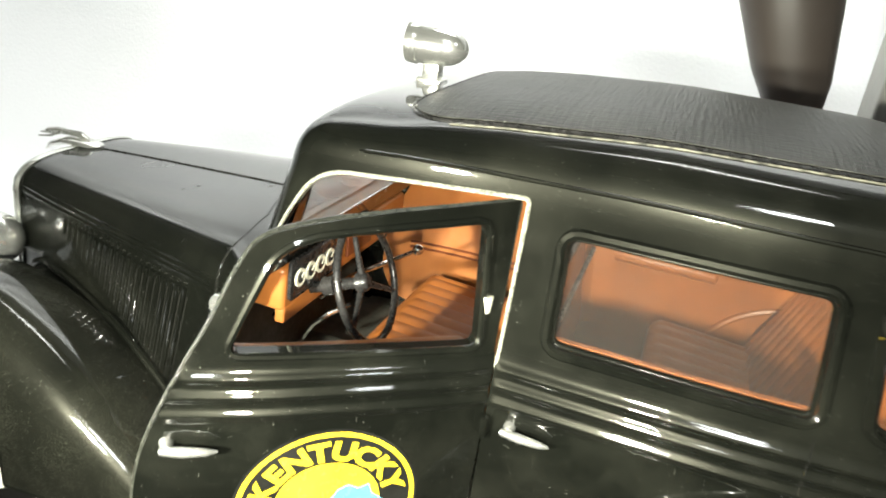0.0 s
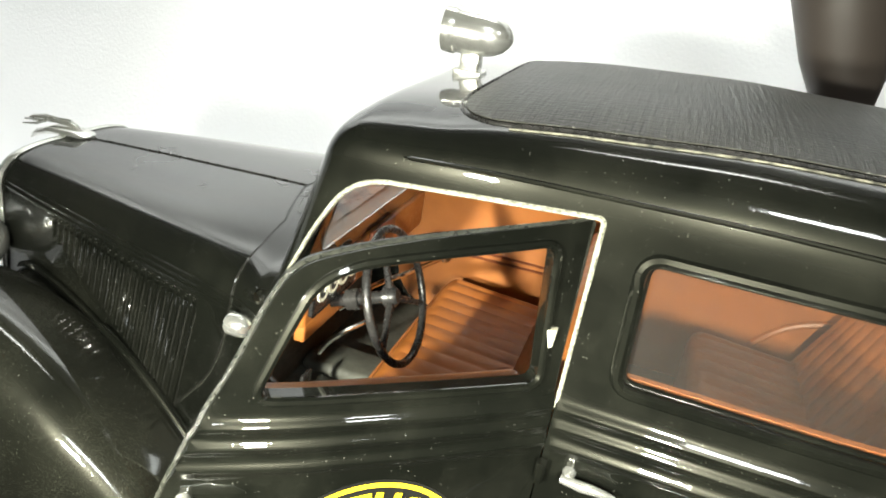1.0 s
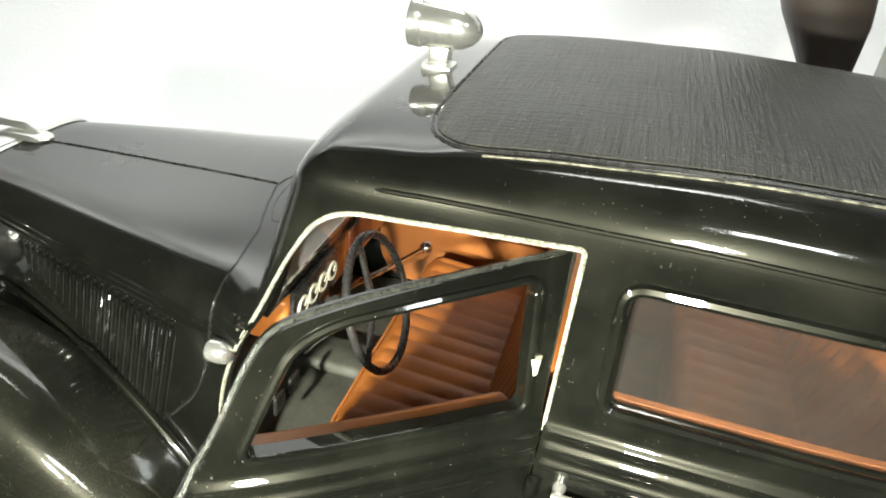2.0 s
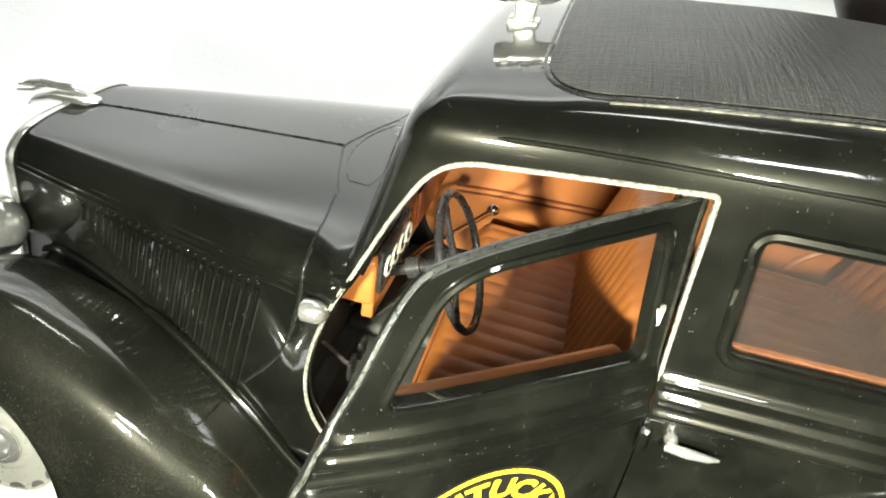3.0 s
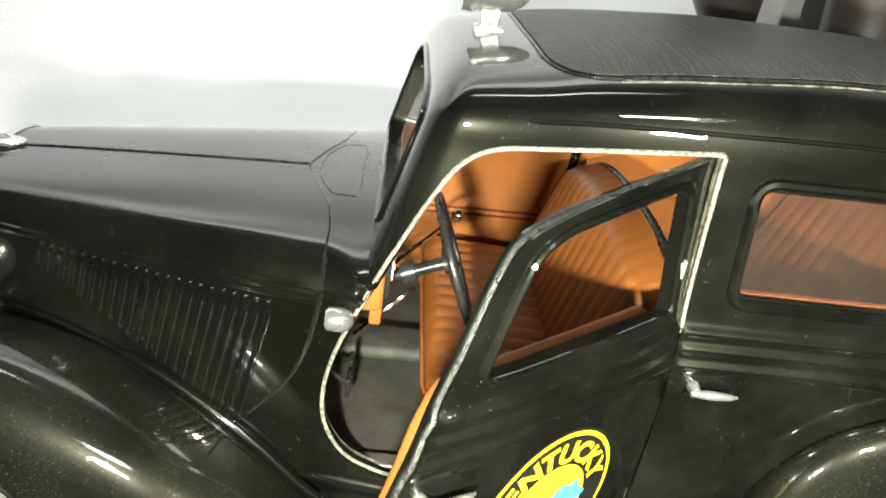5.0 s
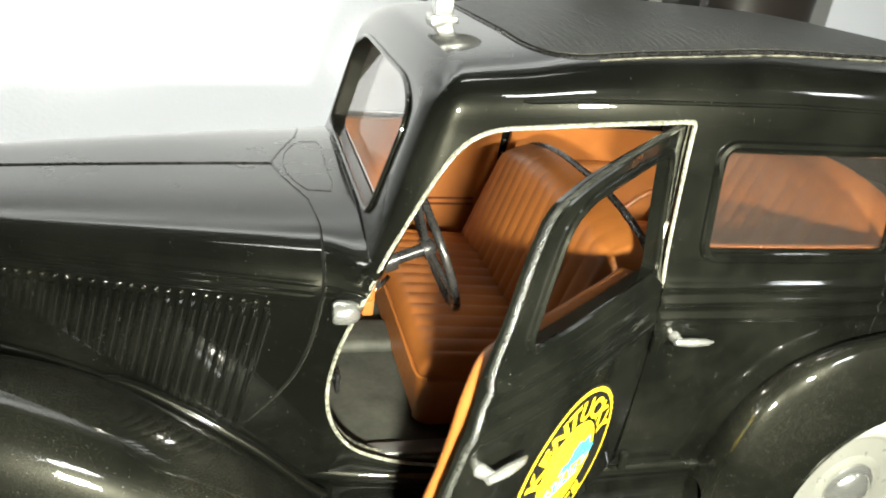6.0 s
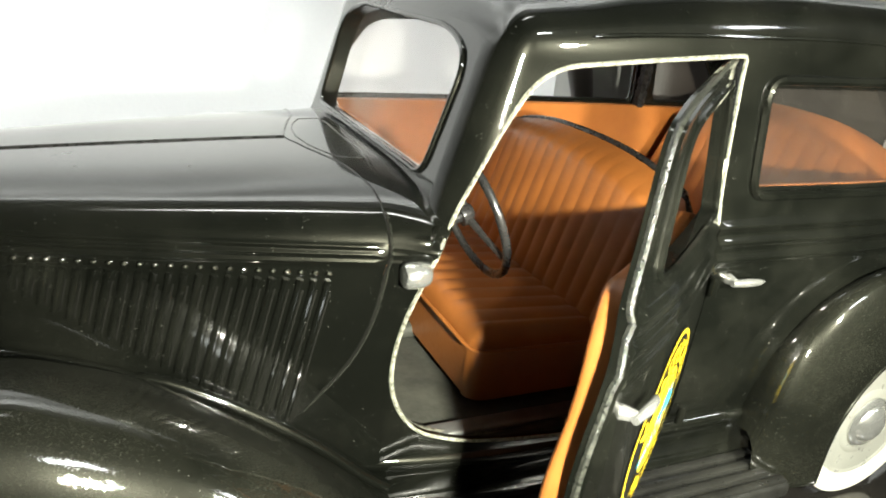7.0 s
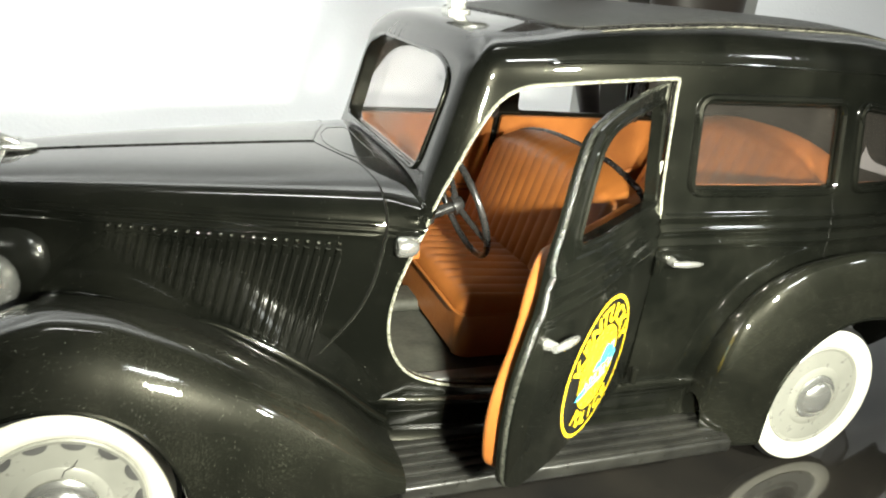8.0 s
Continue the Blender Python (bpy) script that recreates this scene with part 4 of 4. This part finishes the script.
part("arch_moulding", tube([(53.9 + 21.5 * math.cos(a), half_width(45) * side_form(50) - 3.3, 30 + 21.5 * math.sin(a)) for a in [math.pi * k / 20 for k in range(4, 20)]], 0.9, 8), LEATHER, car)
for z in (44.5, 46.0):
    part("panel_rib", tube([cabin(u, 2 * T_HALF - (z - SIDE_LOW), 3.4, True) for u in lines(-42, -6, 3)], 0.35, 6), LEATHER_DARK, lp)
part("armrest", box((8, 33.5, 55), (34, 37.5, 58), 1.2), LEATHER, car)
for x, r in ((-1.0, 1.7), (45.2, 1.7)):
    part("door_pillar", tube([cabin(to_u(x, z), 2 * T_HALF - (z - SIDE_LOW), 1.9, True) for z in lines(66, 84, 3)], r, 8), PLASTIC, car)
near_r = dense(rounded([(1.6, 67.6), (70, 67.6), (70, 38), (52, 38), (38, 36), (33, 28), (1.6, 28)], [1, 1, 1, 4, 6, 4, 1], 4), 2)
part("door_panel", patch(side_uv(near_r), [], lambda u, t: cabin(u, t, 2.2, True), lines(2, 70, 3), lines(4, 42, 3)), LEATHER, car, "tan moulded inner side panel", 1.4)


def cushion(x0, x1, y0, y1, z0, z1, ribs, name, parent, drop=0.0):
    """A seat squab with rounded pleats that run fore and aft, a padded nose and rounded corners."""
    rows = []
    n = 12 * ribs
    r = 3.4
    length = x1 - x0
    ds = [r * (1 - math.cos(k * math.pi / 16)) for k in range(9)] + lines(r + 1.5, length, 2.0)
    for d in ds:
        round_ = r - math.sqrt(max(0.0, r * r - (r - d) ** 2)) if d < r else 0.0
        ya, yb = y0 + round_ * 0.9, y1 - round_ * 0.9
        row = [(x0 + d, ya, z0), (x0 + d, ya - 0.25, z1 - 4.2)]
        for k in range(n + 1):
            g = k / n
            y = ya + (yb - ya) * g
            e = min(g, 1 - g) * (yb - ya)
            side = r - math.sqrt(max(0.0, r * r - (r - e) ** 2)) if e < r else 0.0
            drop_edge = max(side, round_) + 0.25 * min(side, round_)
            inner = min(1.0, max(0.0, (d - 1.0) / 2.5), max(0.0, (e - 1.2) / 2.0))
            rib = 0.32 * abs(math.sin(math.pi * g * ribs)) ** 0.9 * inner
            row.append((x0 + d, y, z1 - 0.5 - drop_edge + rib - drop * d / length))
        row += [(x0 + d, yb + 0.25, z1 - 4.2), (x0 + d, yb, z0)]
        rows.append(row)
    rows.insert(0, [(x0 + 0.3, p[1], z0) for p in rows[0]])
    return part(name, grid(rows), LEATHER, parent, "", 0, 50)


def backrest(xb, xt, y0, y1, z0, z1, ribs, name, parent, crown=3.0, depth=5.0):
    """A seat back with rounded pleats that run upwards, arched along its top."""
    rows = []
    n = 12 * ribs
    fs = lines(0, 0.86, 0.08) + [0.9, 0.94, 0.97, 0.99, 1.0]
    for f in fs:
        row = []
        for k in range(n + 1):
            g = k / n
            y = y0 + (y1 - y0) * g
            e = min(g, 1 - g) * (y1 - y0)
            top = z1 - crown * abs(2 * g - 1) ** 2.6 - 2.5 * max(0.0, 1 - e / 3.2) ** 2
            z = z0 + (top - z0) * f
            roll = depth * max(0.0, (f - 0.86) / 0.14) ** 2.2
            side = 2.4 * max(0.0, 1 - e / 3.0) ** 2
            rib = 0.31 * abs(math.sin(math.pi * g * ribs)) ** 0.9 * (0.0 if min(g, 1 - g) < 0.03 else 1.0) * (1 - 0.6 * f * f)
            row.append((xb + (xt - xb) * f + roll + side - rib, y, z))
        rows.append(row)
    back = [[(p[0] + 0.3 + 1.0 * i, p[1], p[2] - i * (p[2] - z0) / 3.0) for p in rows[-1]] for i in range(1, 4)]
    rows += back
    for r in rows:
        a, b = r[0], r[-1]
        r.insert(0, (a[0] + 5.0, a[1] + 0.3, a[2] - 0.3))
        r.append((b[0] + 5.0, b[1] - 0.3, b[2] - 0.3))
    return part(name, grid(rows), LEATHER, parent, "", 0, 60)


front_seat = part("front_seat", box((-31, -27, 27.5), (-3, 27, 30.5), 0.6), PLASTIC, car, "tan pleated front bench seat")
cushion(-34.0, -8, -30.5, 30.5, 29.2, 42.4, 14, "cushion", front_seat, 1.5)
backrest(-11.0, -2.6, -31.5, 31.5, 39, 67.4, 16, "backrest", front_seat, 4.5, 5.0)
half_pipe = [(-8, -30.9, 37.9), (-20, -31.0, 38.3), (-30.5, -30.9, 38.5), (-32.6, -30.5, 38.55), (-33.9, -29.3, 38.6), (-34.35, -27.2, 38.65), (-34.4, -14, 38.8)]
part("piping", tube(half_pipe + [(-34.4, 0, 38.9)] + [(x, -y, z) for x, y, z in half_pipe[::-1]], 0.38, 8), LEATHER, front_seat)
part("grab_rail", tube([(5.4, -24, 58.5), (5.8, -22, 61), (5.8, 22, 61), (5.4, 24, 58.5)], 0.55, 8), PLASTIC, front_seat, "dark rail on the seat back")
top_line = []
for k in range(25):
    g = k / 24
    e = min(g, 1 - g) * 63
    top_line.append((3.6, -31.5 + 63 * g, 67.4 - 4.5 * abs(2 * g - 1) ** 2.6 - 2.5 * max(0.0, 1 - e / 3.2) ** 2 - 0.1))
part("back_edge", tube(top_line, 0.7, 8), PLASTIC, front_seat, "thin black bar along the top of the seat back")
rear_seat = part("rear_seat", box((25, -26, 27.5), (46, 26, 32), 0.6), PLASTIC, car, "tan pleated rear bench seat")
cushion(21.5, 44, -31.5, 31.5, 30, 46.0, 13, "cushion", rear_seat, 1.5)
backrest(43.0, 54.0, -33.0, 33.0, 43, 73.5, 15, "backrest", rear_seat, 7.5, 5.0)
part("parcel_shelf", box((56, -33, 62), (90, 33, 63.5), 0.4), FLOOR_BLACK, car)

dash = part("dashboard", join(box((-50.0, -28.6, 52.6), (-42.6, 28.6, 61.4), 1.0), box((-44.6, -28.0, 50.0), (-42.6, -11, 53.6), 0.4)), LEATHER, car, "tan dashboard with round dials")
pod = part("dial_panel", box((-42.6, -27.5, 54.6), (-41.7, -10.5, 62.6), 0.8), PLASTIC, dash)
for y in (-24.5, -20.6, -16.7, -12.8):
    dl = part("dial", lathe([(-41.75, 0.05), (-41.5, 1.5), (-41.4, 1.75), (-41.7, 1.85)], "x", (0, y, 58.6), 24), IVORY, pod, "small ivory dial with dark markings")
    part("dial_face", lathe([(-41.5, 0.05), (-41.4, 1.1)], "x", (0, y, 58.6), 20), PLASTIC, dl)
    part("needle", tube([(-41.3, y, 58.6), (-41.3, y + 0.6, 59.5)], 0.14, 5), IVORY, dl)
part("radio_panel", box((-42.7, -4, 55), (-41.8, 8, 62), 0.5), LEATHER_DARK, dash)

# steering wheel on its column
SC, SN = Vector((-31.0, -17.5, 58.0)), Vector((0.93, 0.02, 0.36)).normalized()
su = Vector((0, 1, 0)) - SN * SN.y
su.normalize()
sv = SN.cross(su)
steer = part("steering_wheel", tube([SC + (su * math.cos(a) + sv * math.sin(a)) * 11.6 for a in [2 * math.pi * k / 40 for k in range(40)]], 0.72, 10, True), PLASTIC, car, "black three-spoke steering wheel")
for a in (90, 210, 330):
    d = su * math.cos(radians(a)) + sv * math.sin(radians(a))
    part("spoke", tube([SC - SN * 1.0 + d * 1.0, SC - SN * 0.6 + d * 6, SC + d * 11.4], [0.75, 0.55, 0.5], 8), PLASTIC, steer)
part("horn_button", tube([SC - SN * 2.0, SC - SN * 0.5, SC + SN * 0.3], [2.0, 1.9, 1.2], 16), PLASTIC, steer)
part("column", tube([SC - SN * 1.5, SC - SN * 13, (-50, -17.8, 45)], 1.15, 10), PLASTIC, steer)
part("column_clamp", tube([SC - SN * 7, SC - SN * 9.4], 1.9, 12), PLASTIC, steer)
lever = part("gear_lever", tube([(-45.0, -9.0, 47.0), (-39.6, -6.0, 52.4), (-34.5, -1.5, 54.9), (-29.6, 4.6, 57.2)], 0.5, 8), CHROME, car, "chrome gear lever with a round knob")
part("knob", lathe([(-1.3, 0.05), (-1.1, 0.7), (-0.5, 1.2), (0.2, 1.3), (0.9, 0.9), (1.3, 0.05)], "z", (-29.4, 4.8, 57.3), 16), CHROME, lever)
brake = part("hand_brake", tube([(-47, -12, 38), (-43.5, -14.5, 43.5), (-40.5, -14, 46.5), (-37, -11, 48.5)], 0.5, 8), CHROME, car, "thin chrome hand brake lever")
for y in (-22.5, -16.5):
    part("pedal", box((-47.5, y - 1.8, 32), (-46.6, y + 1.8, 36), 0.4), PLASTIC, car)
part("pedal_rod", tube([(-47, -22.5, 34), (-53, -22.5, 38)], 0.5, 6), PLASTIC, car)
part("mirror", box((-36.5, -3.4, 88.0), (-35.9, 3.4, 89.8), 0.3), PLASTIC, car)

# ---------------------------------------------------------------- round the car
plinth = part("plinth", box((-140, -69, -11), (420, 70, 0), 1.5), PLINTH)
tagged(plinth, "glossy black flat plinth that mirrors the wheels", "plinth", kind="structure")


def sheet_z(x, y):
    """The sheet lies flat, then hangs up behind in soft folds."""
    rise = max(0.0, y - 112)
    z = -11.6 + 620 * (1 - math.exp(-(rise / 260.0) ** 2)) + (rise ** 1.35) * 0.28
    fold = 12 * math.sin(x * 0.006 + z * 0.009 + 0.7) + 7 * math.sin(x * 0.017 + z * 0.026) + 3 * math.sin(x * 0.045 + z * 0.03 + 1.1 * math.sin(x * 0.011))
    return z, fold * min(1.0, rise / 120.0)


rows = []
for y in [-66, -40, 0, 50] + lines(84, 420, 6) + lines(428, 700, 14):
    row = []
    for x in lines(-1300, 1500, 18):
        z, fo = sheet_z(x, y)
        row.append((x, y + fo, z + 0.25 * fo))
    rows.append(row)
sheet = part("white_sheet", grid(rows), SHEET, None, "", 0.4)
tagged(sheet, "softly creased white cloth hung as a backdrop behind the model", "backdrop", kind="structure")

# one post set up twice, each copy placed and shaped to fit the camera's view
post = part("dark_post", grid([[(38.5 - 0.3 * (z - 105) + r * math.cos(a), 72 + r * 0.8 * math.sin(a), z) for a in [2 * math.pi * k / 24 for k in range(24)]]
                               for z, r in ((0, 7), (2, 7), (4, 4), (60, 3.6), (88, 5.6), (100, 9.6), (117, 12.4), (150, 17), (152, 16))], True, True), DARKWOOD)
tagged(post, "dark brown post on a slim foot, widening upwards, behind the car", "post")
# added copy of the post, placed to show in the later camera views
block = part("dark_post_copy", grid([[(84 + r * math.cos(a), 68 + r * 0.6 * math.sin(a), z) for a in [2 * math.pi * k / 24 for k in range(24)]]
                                 for z, r in ((0, 17), (60, 16.5), (100, 18), (140, 21), (142, 20))], True, True), DARKWOOD)
tagged(block, "second copy of the dark brown post, placed for the later camera views", "stand")
carton = part("carton", box((64, 88, 0), (128, 108, 132), 1.0), CARTON)
tagged(carton, "pale grey carton with blue print standing behind the car", "box")
for k, (x0, x1, z) in enumerate(((70, 77, 122), (80, 86, 122), (70, 84, 115), (70, 81, 108))):
    part("print_bar", box((x0, 87.6, z), (x1, 88.2, z + 3.6), 0.2, 1), BLUE_INK, carton)

# an unseen room closes the place, its tone set for the lacquer's reflections
for nm, lo, hi in (("wall_north", (-1500, 1480, -750), (1700, 1500, 1700)), ("wall_south", (-1500, -1520, -750), (1700, -1500, 1700)),
                   ("wall_west", (-1520, -1500, -750), (-1500, 1500, 1700)), ("wall_east", (1700, -1500, -750), (1720, 1500, 1700)),
                   ("ceiling", (-1500, -1500, 1700), (1700, 1500, 1720)), ("floor", (-1500, -1500, -770), (1700, 1500, -750))):
    w = part(nm, box(lo, hi), WALLPAINT)
    tagged(w, "plain dim taupe painted room surface", "wall" if "wall" in nm else nm, kind="structure")
tb = part("table", box((-700, -620, -50), (800, 760, -12.4), 2.0), TABLE_WOOD)
tagged(tb, "dark brown table that carries plinth and backdrop", "table")
